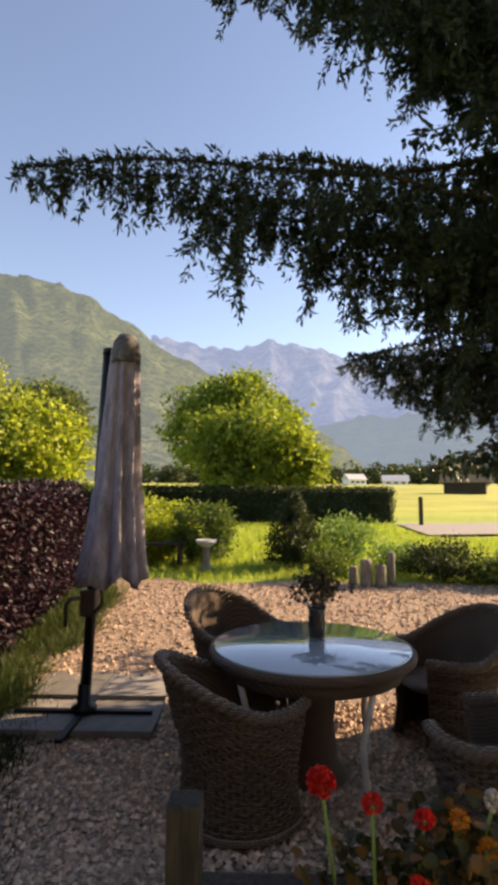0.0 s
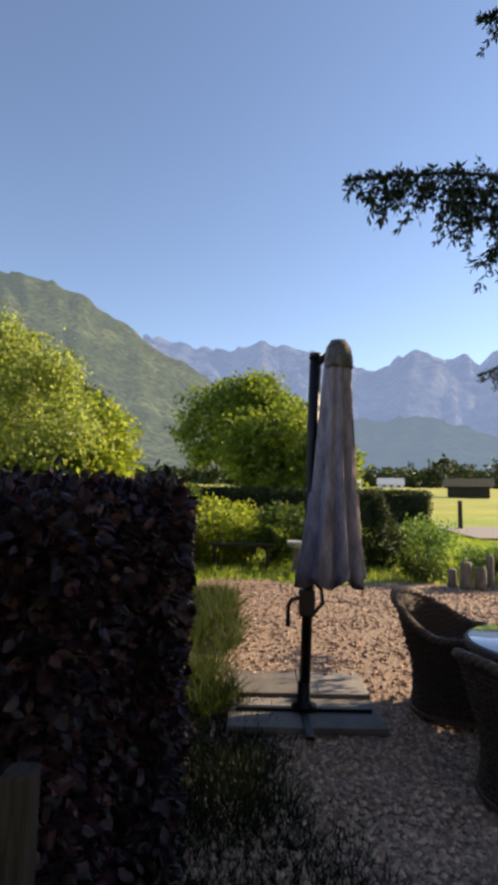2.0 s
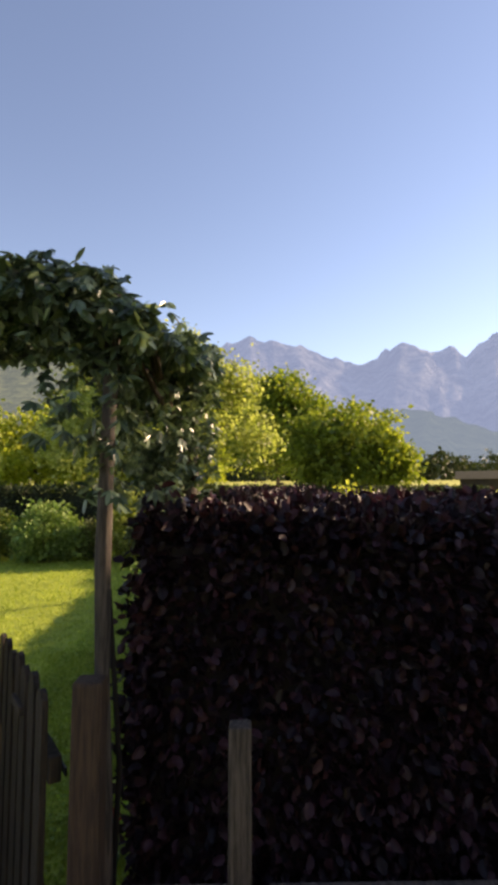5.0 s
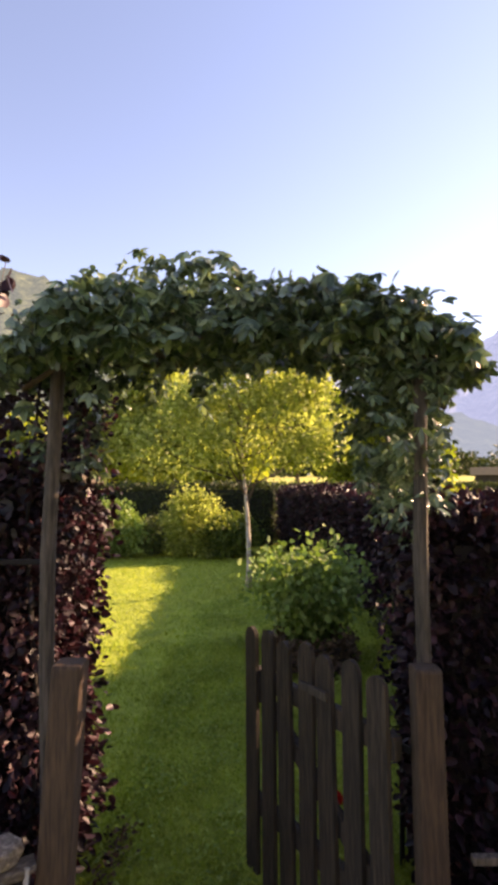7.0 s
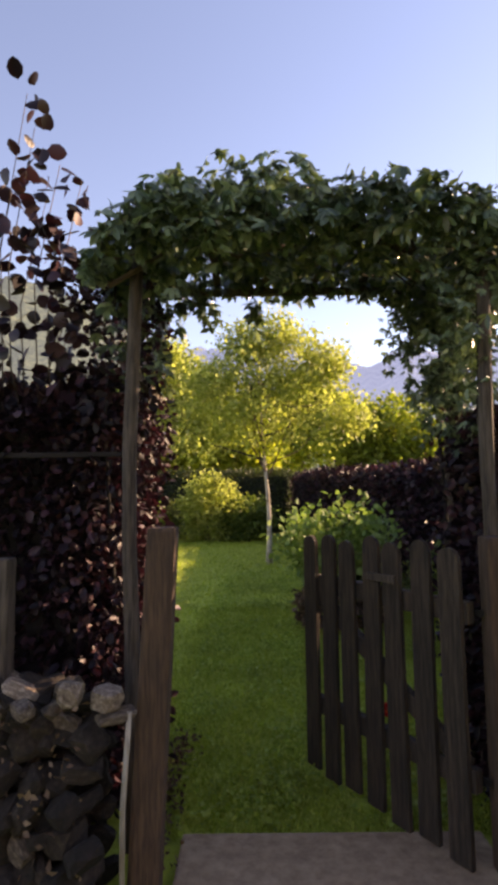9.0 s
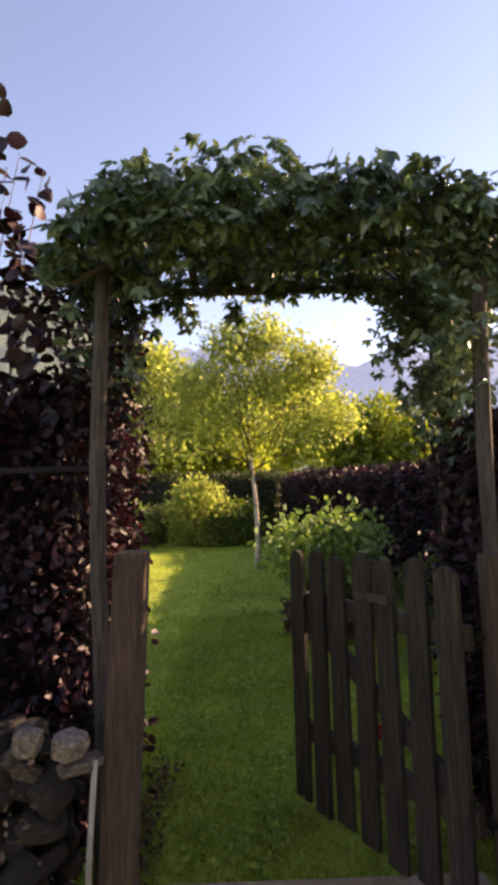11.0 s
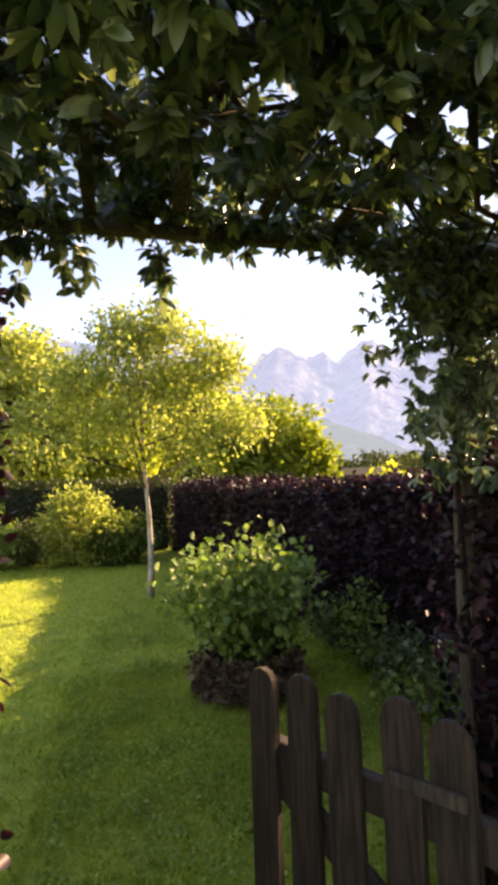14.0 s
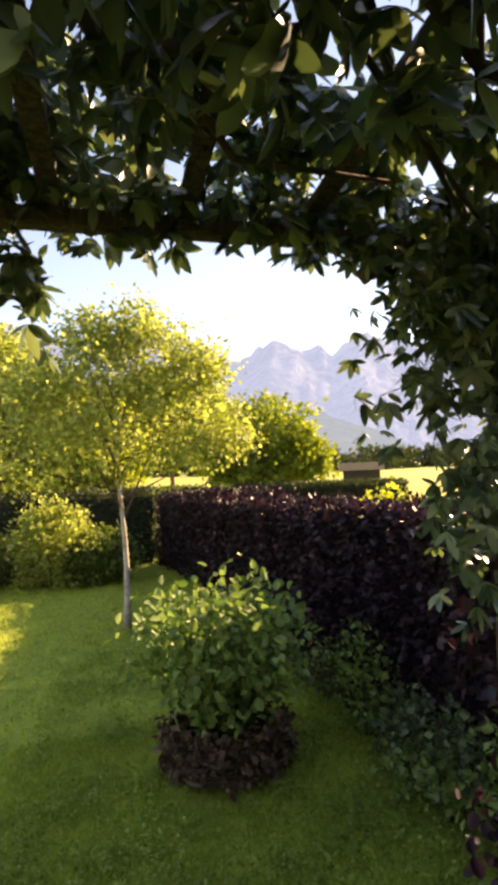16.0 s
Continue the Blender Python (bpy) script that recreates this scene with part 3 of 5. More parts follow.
# ---- spruce ----
spruce = thing("spruce", (0, 0, 0), "large spruce with dark drooping branches", "tree")
TR = Vector((5.3, 5.3, 0))
v, f = tube_data([TR + Vector((0, 0, h)) for h in (-0.1, 0.3, 2, 5, 8, 11.5)], [0.34, 0.27, 0.24, 0.18, 0.1, 0.02], 12)
mesh_object("trunk", v, f, bark, spruce, "", True)
NP, ND, FP, FD = [], [], [], []


def finger(p, d, ln, coarse):
    """A hanging twig thickly set with needles."""
    d = d / np.linalg.norm(d)
    q = max(6, int(ln / (0.024 if coarse else 0.0052)))
    tt = rng.random((q, 1)) * ln
    wander = np.sin(tt * rng.uniform(4, 9) + rng.random(3) * 6.28) * (0.03, 0.03, 0.0) * np.minimum(1, tt * 3)
    out = rng.normal(0, 1, (q, 3))
    (FP if coarse else NP).append(p + d * tt + wander + out * (0.02 if coarse else 0.005))
    (FD if coarse else ND).append(d * 1.1 + out * 0.6)


def spruce_branch(root, tip, sag, curtain, density, coarse=False, hook=0.0):
    """A bough from trunk to tip, with side twigs and hanging twigs set with needles."""
    root, tip = Vector(root), Vector(tip)
    n = 14
    pts = []
    for i in range(n + 1):
        t = i / n
        p = root.lerp(tip, t)
        p.z -= sag * math.sin(math.pi * t) * (1 - 0.4 * t)
        p.y += 0.06 * math.sin(t * 7 + root.z)
        p.z += (0.025 + 0.03 * t) * math.sin(t * 11 + root.z * 3) + hook * max(0, (t - 0.86) / 0.14) * (1.6 - 0.6 * max(0, (t - 0.86) / 0.14))
        pts.append(p)
    L = (tip - root).length
    tube("bough", pts, [0.024 * (1 - 0.92 * i / n) + 0.002 for i in range(n + 1)], bark, spruce, 6)
    along = (tip - root).normalized()
    side = along.cross(Vector((0, 0, 1))).normalized()
    m = int(L * density)
    q = int(L * (0 if coarse else 420))
    tt = rng.random(q) ** 0.8
    base = np.array([pts[min(n - 1, int(a * n))].lerp(pts[min(n - 1, int(a * n)) + 1], a * n - min(n - 1, int(a * n))) for a in tt]).reshape(-1, 3)
    NP.append(base)
    ND.append(rng.normal(0, 0.7, base.shape) + np.array(along) * 0.6 + (0, 0, 0.25))
    for k in range(m):
        t = 0.1 + 0.9 * (k + rng.random()) / m
        i = min(n - 1, int(t * n))
        p = pts[i].lerp(pts[i + 1], t * n - i)
        hang = k % 4 != 0
        w = (1 - t) ** 0.9 + 0.02
        clumpy = 0.85 + 0.5 * noise.noise(Vector((p.x * 2.6, p.y * 2.6, p.z)))
        if hang:
            ln = curtain * w * rng.uniform(0.3, 1.0) * clumpy + 0.04
            d = Vector((rng.normal(0, 0.14), rng.normal(0, 0.14), -1)) + along * 0.12 + side * rng.normal(0, 0.25)
        else:
            ln = 0.5 * w * rng.uniform(0.5, 1.1) + 0.06
            d = side * (1 if k % 8 else -1) + along * 0.9 + Vector((0, 0, rng.normal(-0.25, 0.2)))
        d.normalize()
        finger(np.array(p), np.array(d), ln, coarse)
        if hang and not coarse:
            for j in range(int(ln / 0.1)):
                at = np.array(p) + np.array(d) * ln * (0.1 + 0.85 * rng.random())
                finger(at, np.array(d) + rng.normal(0, 0.55, 3), rng.uniform(0.06, 0.2), False)


spruce_branch((5.3, 5.3, 3.72), (0.99, 4.85, 3.21), 0.05, 2.3, 46, hook=0.0)
spruce_branch((5.3, 5.3, 3.4), (2.2, 5.2, 2.98), 0.05, 1.9, 24)
spruce_branch((5.3, 5.3, 5.2), (2.3, 4.9, 4.25), 0.0, 2.2, 24)
spruce_branch((5.3, 5.3, 3.66), (1.7, 5.3, 3.22), 0.1, 1.5, 20)
spruce_branch((5.3, 5.3, 3.5), (2.2, 4.6, 3.05), 0.1, 1.6, 22)
spruce_branch((5.3, 5.3, 3.3), (2.75, 4.95, 2.85), 0.05, 1.5, 34)
spruce_branch((5.3, 5.3, 5.7), (1.36, 4.8, 4.6), -0.1, 2.3, 44, hook=0.0)
spruce_branch((5.3, 5.3, 5.5), (1.9, 5.3, 4.55), 0.0, 1.9, 30)
spruce_branch((5.3, 5.3, 5.0), (2.6, 4.6, 4.3), 0.0, 2.0, 40)
spruce_branch((5.3, 5.3, 4.7), (2.9, 5.1, 4.0), 0.0, 1.9, 40)
spruce_branch((5.3, 5.3, 4.9), (2.45, 4.9, 4.05), 0.0, 1.9, 40)
spruce_branch((5.3, 5.3, 4.45), (1.95, 4.25, 3.9), 0.05, 2.4, 34)
spruce_branch((5.3, 5.3, 4.3), (2.85, 4.8, 3.75), 0.0, 1.9, 44)
spruce_branch((5.3, 5.3, 2.9), (2.85, 6.3, 2.62), 0.05, 1.4, 44)
spruce_branch((5.3, 5.3, 3.3), (2.8, 5.9, 2.98), 0.05, 1.5, 38)
spruce_branch((5.3, 5.3, 3.5), (3.05, 8.2, 2.98), 0.05, 1.7, 40)
spruce_branch((5.3, 5.3, 3.3), (3.6, 8.4, 2.75), 0.05, 1.7, 40)
spruce_branch((5.3, 5.3, 2.6), (3.1, 5.6, 2.2), 0.05, 1.0, 40)
for k in range(150):
    h = 2.15 + 9.0 * k / 150
    a = k * 2.399
    r = 3.9 * (1 - (h - 1.9) / 10.2) + 0.3
    d = Vector((math.cos(a), math.sin(a), 0))
    if d.x < -0.3 and h < 6:
        r = min(r, 2.25 if h > 3.2 else 1.8)
    e = TR + d * r + Vector((0, 0, h - 0.12 * r))
    spruce_branch(TR + Vector((0, 0, h)), e, 0.1, 1.0, 24, True)
# Extra boughs out of view, added to block the sun from hedge and yard.
for k in range(130):
    a = radians(rng.uniform(15, 125))
    h = rng.uniform(2.0, 5.8)
    d = Vector((math.cos(a), math.sin(a), 0))
    spruce_branch(TR + Vector((0, 0, h)), TR + d * rng.uniform(1.5, 3.2) + Vector((0, 0, h - 0.25)), 0.1, 1.2, 26, True)
P, D = np.concatenate(NP), np.concatenate(ND)
s = rng.uniform(0.026, 0.052, len(P))
leaves("needles", P, D, s, 0.0135, needle, spruce, kind="stuff", fold=0.0)
P, D = np.concatenate(FP), np.concatenate(FD)
s = rng.uniform(0.05, 0.11, len(P))
leaves("needles", P, D, s, 0.042, needle, spruce, kind="stuff", fold=0.0)

# ---- gate, posts, fence ----
def post(name, label, at, top, w, mat, lean=(0, 0), group="", category="post", base=None):
    x, y = at
    z0 = (gz(y) - 0.05) if base is None else base
    ob = thing(name, (0, 0, 0), label, category, group)
    bm = box_bm((-w / 2, -w / 2, 0), (w / 2, w / 2, top - z0), w * 0.14)
    for v in bm.verts:
        t = v.co.z / (top - z0)
        v.co += Vector((lean[0] * t + 0.004 * math.sin(t * 9 + x), lean[1] * t, 0))
        if t > 0.97:
            v.co.x *= 0.94
            v.co.y *= 0.94
    bmesh.ops.translate(bm, verts=bm.verts, vec=(x, y, z0))
    part("shaft", bm, mat, ob)
    return ob


post("gate_post", "weathered brown wooden gate post beside the stones", (-4.02, 3.42), 1.19, 0.106, post_wood, (0.07, 0), "gate posts")
post("gate_post", "weathered brown wooden gate post on the hinge side", (-2.772, 3.5), 1.14, 0.098, post_wood, (0, 0), "gate posts")
# Posts right of x = -1 get the wood with shade in its colour.
for px, tp in ((-2.31, 1.0), (0.012, 0.975), (2.05, 0.985), (4.15, 1.0), (-4.55, 1.08)):
    post("fence_post", "square weathered wooden fence post before the hedge", (px, 3.5), tp, 0.075, grey_wood if px < -1 else shaded_post, (0.004, 0), "fence posts")

gate = thing("garden_gate", (-2.891, 3.484, 0), "open weathered picket gate with rounded boards", "gate", turn=math.degrees(math.atan2(0.847, -0.518)))
tops = [1.1, 1.12, 1.1, 1.12, 1.09, 1.11, 1.1]
for k in range(7):
    w, t0 = 0.092, 0.02
    x0 = 0.015 + k * 0.137
    hgt, zb = tops[k], 0.015 + 0.012 * math.sin(k * 2.1)
    v = []
    prof = [(0, zb), (w, zb), (w, hgt - 0.05)] + [(w / 2 + w / 2 * math.cos(a), hgt - 0.05 + 0.05 * math.sin(a)) for a in (0.5, 1.0, 1.57, 2.14, 2.64)] + [(0, hgt - 0.05)]
    tilt = 0.012 * math.sin(k * 3.7)
    for yy in (0.0, t0):
        v += [(x0 + a + tilt * b, yy, b) for a, b in prof]
    n = len(prof)
    f = [tuple(range(n)), tuple(reversed(range(n, 2 * n)))] + [(i, i + n, (i + 1) % n + n, (i + 1) % n) for i in range(n)]
    mesh_object("picket", v, f, gate_wood, gate)
for z in (0.3, 0.87):
    rail = part("rail", box_bm((0.0, -0.042, z - 0.04), (0.935, -0.002, z + 0.04), 0.006), gate_wood, gate)
    part("hinge", box_bm((-0.03, -0.05, z - 0.012), (0.2, -0.044, z + 0.012), 0.001), black_metal, rail, "rusty iron strap hinge")
br = box_bm((0, -0.038, -0.035), (1.02, -0.004, 0.035), 0.005)
bmesh.ops.transform(br, matrix=Matrix.Translation((0.04, 0, 0.33)) @ Matrix.Rotation(-math.atan2(0.5, 0.85), 4, "Y"), verts=br.verts)
part("brace", br, gate_wood, gate)
part("latch_block", box_bm((0.31, 0.018, 0.935), (0.48, 0.036, 0.968), 0.005), latch_wood, gate, "weathered grey wooden latch bar")

part("threshold", box_bm((-3.93, 2.9, -0.09), (-2.78, 3.74, 0.006), 0.012), sill_mat, None, "worn pale stone threshold slab under the gate", False, "structure", "threshold")

bed = thing("planting_bed", (0, 0, 0), "low raised soil bed behind a thin timber board", "flower bed")
bm = bmesh.new()
bmesh.ops.create_grid(bm, x_segments=60, y_segments=20, size=1)
for v_ in bm.verts:
    v_.co = Vector((-2.62 + (v_.co.x + 1) / 2 * 7.4, 3.0 + (v_.co.y + 1) / 2 * 0.75, 0))
    rise = min(1, (v_.co.y - 3.0) / 0.3)
    v_.co.z = -0.03 + (0.5 * rise if v_.co.y < 3.46 else 0.06) + 0.03 * noise.noise(v_.co * 6)
part("soil", bm, soil, bed, "", True)
for a, b in ((-2.66, -2.34), (-2.22, -0.12), (-0.02, 1.98), (2.08, 4.1)):
    part("board", box_bm((a, 3.43, 0.54), (b, 3.458, 0.566), 0.004), grey_wood, bed)
m = 5000
P = np.c_[rng.uniform(-2.6, 4.6, m), rng.uniform(3.05, 3.42, m), np.zeros(m)]
P[:, 2] = -0.02 + 0.5 * np.minimum(1, (P[:, 1] - 3.0) / 0.3)
s = rng.uniform(0.02, 0.06, m)
leaves("dead_leaves", P, rng.normal(size=(m, 3)) * (1, 1, 0.4), s, s * 0.6, dead_leaf, bed, kind="stuff")

# ---- dry stones beside the gate ----
stone_meshes = []
for k in range(5):
    bm = bmesh.new()
    bmesh.ops.create_icosphere(bm, subdivisions=2, radius=1.15)
    for v_ in bm.verts:
        q = v_.co.copy()
        v_.co *= 0.9 + 0.3 * noise.noise(q * 1.3 + Vector((k * 7.3, 0, 0))) + 0.1 * noise.noise(q * 2.7 + Vector((0, k * 5.1, 0)))
        v_.co = Vector([math.copysign(min(abs(c), 0.62 + 0.12 * ((k + i_) % 3)), c) for i_, c in enumerate(v_.co)])
    me = bpy.data.meshes.new("stone")
    bm.to_mesh(me)
    bm.free()
    me.materials.append(stone)
    stone_meshes.append(me)
# Darker stone for most of the pile; paler ones sit mainly on top.
dark_stone = stone_material("dark_rubble_stone", [(0.34, (0.008, 0.006, 0.005)), (0.52, (0.024, 0.018, 0.014)), (0.7, (0.06, 0.046, 0.036))], 3)
dark_meshes = []
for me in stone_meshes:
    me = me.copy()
    me.materials[0] = dark_stone
    dark_meshes.append(me)
rubble = thing("stone_wall", (0, 0, 0), "low rough wall of loosely piled pale stones", "stone wall")
k = 0
for layer, (zc, hh) in enumerate(((0.03, 0.1), (0.12, 0.1), (0.21, 0.1), (0.3, 0.1), (0.39, 0.1), (0.47, 0.09), (0.53, 0.08), (0.58, 0.07), (0.63, 0.06))):
    x = -5.3 + 0.03 * (layer % 3)
    while x < -4.18 - 0.012 * layer:
        w = rng.uniform(0.035, 0.1)
        for y0 in (3.3 + 0.02 * layer, 3.5):
            ob = new("stone", (stone_meshes if layer > 6 and k % 5 < 2 or k % 23 == 0 else dark_meshes)[k % 5])
            ob.parent = rubble
            ob.matrix_world = pose(x + w / 2, y0 + rng.normal(0, 0.02), zc + rng.normal(0, 0.012), rng.uniform(-40, 40), rng.uniform(-40, 40), rng.uniform(0, 360)) @ Matrix.Diagonal((w * 0.8, 0.075, hh * rng.uniform(0.35, 0.75), 1))
            k += 1
        x += w
for i, (x, y, z, sx, sy, sz) in enumerate(((-4.24, 3.33, 0.665, 0.055, 0.05, 0.045), (-4.13, 3.35, 0.645, 0.06, 0.05, 0.05), (-4.39, 3.32, 0.62, 0.05, 0.045, 0.03), (-4.1, 3.36, 0.585, 0.1, 0.05, 0.022), (-4.5, 3.3, 0.585, 0.06, 0.05, 0.03))):
    ob = new("stone", stone_meshes[i])
    ob.parent = rubble
    ob.matrix_world = pose(x, y, z, 12 * math.sin(i * 2.1), 9 * math.cos(i * 1.7), 70 * i) @ Matrix.Diagonal((sx, sy, sz, 1))
m = 260
P = np.c_[rng.uniform(-5.2, -4.14, m), rng.uniform(3.2, 3.34, m), rng.uniform(0.0, 0.68, m)]
s = rng.uniform(0.015, 0.04, m)
leaves("dead_leaves", P, rng.normal(size=(m, 3)), s, s * 0.6, dead_leaf, rubble, kind="stuff")
m = 420
P = np.c_[rng.normal(-4.02, 0.035, m), rng.uniform(3.5, 4.6, m), np.abs(rng.normal(0.0, 0.025, m))]
s = rng.uniform(0.015, 0.04, m)
leaves("leaf_litter", P, rng.normal(size=(m, 3)), s, s * 0.6, dead_leaf, None, "dry leaves and weeds at the foot of the gate post", "stuff", "leaf litter")
tube("bamboo_cane", [(-4.07, 3.34, -0.05), (-4.072, 3.345, 0.3), (-4.055, 3.35, 0.6)], 0.009, wood_material("cane", (0.3, 0.27, 0.22), (0.5, 0.46, 0.4)), None, 8)
tagged(bpy.data.objects["bamboo_cane"], "thin pale cane standing against the gate post", "cane")

# ---- arch with creeper ----
arch = thing("garden_arch", (0, 0, 0), "weathered wooden pergola arch over the gate", "garden arch")
for (x, y), w in (((-4.13, 3.7), 0.055), ((-2.745, 3.56), 0.05), ((-4.26, 4.38), 0.055), ((-2.57, 4.38), 0.1)):
    zs = [-0.05, 0.3, 0.7, 1.1, 1.5, 1.9, 2.39]
    pts = [(x + 0.012 * math.sin(z * 3.1 + x * 9), y + 0.012 * math.sin(z * 2.3 + y * 7), z) for z in zs]
    tube("upright", pts, [w * (0.56 - 0.03 * z + 0.03 * math.sin(z * 7 + x)) for z in zs], grey_wood, arch, 10)
for y in (3.63, 4.38):
    part("beam", box_bm((-4.12, y - 0.022, 2.39), (-2.68, y + 0.022, 2.425), 0.006), grey_wood, arch)
for k in range(6):
    x = -4.08 + k * 0.26
    part("crossbar", box_bm((x - 0.02, 3.57, 2.427), (x + 0.02, 4.43, 2.447), 0.006), grey_wood, arch)
# Rail coloured with the painted inner shade instead of grey wood.
part("side_rail", box_bm((-4.95, 3.72, 1.46), (-4.16, 3.74, 1.482), 0.004), core_dark, arch)
for z in (1.8,):
    part("side_bar", box_bm((-4.14, 3.74, z - 0.018), (-4.11, 4.36, z + 0.018), 0.004), grey_wood, arch)
bm = box_bm((-0.17, -0.018, -0.018), (0.17, 0.018, 0.018), 0.006)
bmesh.ops.transform(bm, matrix=Matrix.Translation((-2.8, 4.34, 2.42)) @ Matrix.Rotation(-0.72, 4, "Y"), verts=bm.verts)
part("brace", bm, grey_wood, arch)


def fronds(C, size, lax=0.7):
    """Five leaflets spread like fingers from each point, hanging outward and down."""
    n = len(C)
    axis = unit(rng.normal(0, 0.75, (n, 3)) + (0, -0.25, -lax))
    nor = unit(rng.normal(0, 0.6, (n, 3)) + (0, -0.5, 0.7))
    sd = unit(np.cross(axis, nor))
    ss = size * rng.uniform(0.65, 1.3, n)
    P, D, L, N = [], [], [], []
    for ang, ln in ((-1.25, 0.65), (-0.62, 0.9), (0, 1.0), (0.62, 0.9), (1.25, 0.65)):
        P.append(C)
        D.append(axis * math.cos(ang) + sd * math.sin(ang) + rng.normal(0, 0.12, (n, 3)))
        L.append(ss * ln)
        N.append(nor)
    return np.concatenate(P), np.concatenate(D), np.concatenate(L), np.concatenate(N)


climber = thing("creeper", (0, 0, 0), "dense green Virginia creeper grown over the arch", "climbing plant")
# roof of leaves, thick over the front and the ridge, with gaps
def arch_top(x):
    """Height of the leafy roof across the arch: a dome that droops at both ends."""
    return 2.575 + np.interp(x, [-4.45, -4.31, -4.14, -3.99, -3.75, -3.5, -3.33, -3.15, -2.95, -2.75, -2.6, -2.48], [-0.52, -0.4, -0.18, -0.05, 0.01, 0.03, -0.04, -0.05, -0.07, -0.15, -0.26, -0.39])


def roof_points(n):
    u, w = rng.random(n), rng.random(n)
    x = -4.29 + 1.87 * u
    y = 3.42 + 1.1 * w
    hump = np.array([noise.noise(Vector((a * 3.4, b * 2.2, 0.3))) for a, b in zip(x, y)])
    top = arch_top(x) + 0.06 * hump
    low = 2.2 + 0.24 * np.clip((y - 3.6) / 0.5, 0, 1) + 0.08 * np.array([noise.noise(Vector((a * 3.1, b * 3.0, 5.3))) for a, b in zip(x, y)])
    z = top - (top - low) * rng.random(n) ** 1.5
    keep = np.array([noise.noise(Vector((a * 4.5, b * 4.5, c * 4.5))) for a, b, c in zip(x, y, z)]) > -0.1 + 0.03 * np.clip((x + 3.5) / 0.4, 0, 1) * np.clip((y - 3.75) / 0.2, 0, 1)
    return np.c_[x, y, z][keep]


def crest_points(n):
    """Young shoots that arch up out of the roof of leaves and bend over."""
    out = []
    for k in range(n):
        x, y, a = rng.uniform(-4.35, -2.6), rng.uniform(3.44, 4.3), rng.uniform(-1, 1)
        u = rng.random((14, 1))
        out.append(np.array((x, y, float(arch_top(x)) - 0.03)) + np.c_[0.12 * a * u ** 1.5, -0.08 * u ** 2, 0.06 * u - 0.045 * u ** 2] + rng.normal(0, 0.012, (14, 3)))
    return np.concatenate(out)


def face_points(n, x0, x1, z0, z1, y):
    x = rng.uniform(x0, x1, n)
    return np.c_[x, y + rng.normal(0, 0.05, n), np.minimum(z0, arch_top(x) - 0.15) + (np.minimum(z1, arch_top(x) - 0.04) - np.minimum(z0, arch_top(x) - 0.15)) * rng.random(n)]


def column_points(n, x0, x1, y0, y1, z0, z1):
    p = np.c_[rng.uniform(x0, x1, n), rng.uniform(y0, y1, n), z0 + (z1 - z0) * rng.random(n) ** 0.75]
    keep = np.array([noise.noise(Vector(q) * 3.7) for q in p]) > -0.2
    return p[keep]


C = np.concatenate([roof_points(4500), crest_points(26), face_points(950, -4.27, -2.6, 2.26, 2.48, 3.44), column_points(170, -4.3, -4.02, 3.62, 4.3, 1.8, 2.3), column_points(140, -3.1, -2.55, 3.8, 4.48, 2.38, 2.5), column_points(230, -4.3, -3.6, 3.7, 4.48, 2.4, 2.52), face_points(200, -4.2, -2.6, 2.41, 2.48, 4.36)])
for k in range(17):
    back = k < 9
    x, y = (rng.uniform(-4.12, -3.6), rng.uniform(4.28, 4.48)) if back else (rng.uniform(-4.0, -2.8), rng.uniform(3.48, 3.62))
    ln = rng.uniform(0.05, 0.2)
    u = rng.random((9, 1))
    C = np.concatenate([C, np.array((x, y, 2.36 if back else 2.26)) + np.c_[0.05 * math.sin(k * 2.2) * u, 0 * u, -ln * u] + rng.normal(0, 0.016, (9, 3))])
P, D, L, N = fronds(C, 0.06)
C2 = np.concatenate([column_points(620, -2.86, -2.56, 4.1, 4.4, 1.75, 2.4), column_points(150, -2.95, -2.75, 4.1, 4.4, 1.9, 2.4), column_points(330, -2.84, -2.68, 3.46, 3.85, 1.66, 2.35), column_points(150, -2.98, -2.66, 3.4, 3.54, 1.85, 2.45), column_points(420, -2.74, -2.5, 4.08, 4.46, 1.64, 2.35), column_points(260, -2.74, -2.56, 3.7, 4.3, 1.9, 2.35), column_points(850, -2.76, -2.42, 4.05, 4.46, 1.55, 2.4), column_points(300, -2.73, -2.54, 3.78, 4.1, 1.5, 2.15), column_points(40, -2.7, -2.46, 4.15, 4.5, 1.45, 1.75)])
P2, D2, L2, N2 = fronds(C2, 0.05)
P, D, L, N = np.r_[P, P2], np.r_[D, D2], np.r_[L, L2], np.r_[N, N2]
D[:, 2] = np.minimum(D[:, 2], 0.3 - 0.9 * (rng.random(len(D)) < 0.7))
leaves("foliage", P, D, L, np.r_[L[:-len(L2)] * 0.4, L2 * 0.33], creeper, climber, kind="stuff", N=N, fold=0.12, broad=True)
for k in range(16):
    x = -4.3 + 1.75 * rng.random()
    pts = [(x + 0.28 * i + rng.normal(0, 0.03), 3.5 + 0.95 * rng.random() * (i + 1) / 4, 0.0) for i in range(4)]
    pts = [(min(max(a, -4.2), -2.6), b, min(2.4, float(arch_top(a)) - 0.12) + rng.normal(0, 0.02)) for a, b, c in pts]
    tube("vine", pts, [0.012, 0.01, 0.007, 0.004], bark, climber, 5)
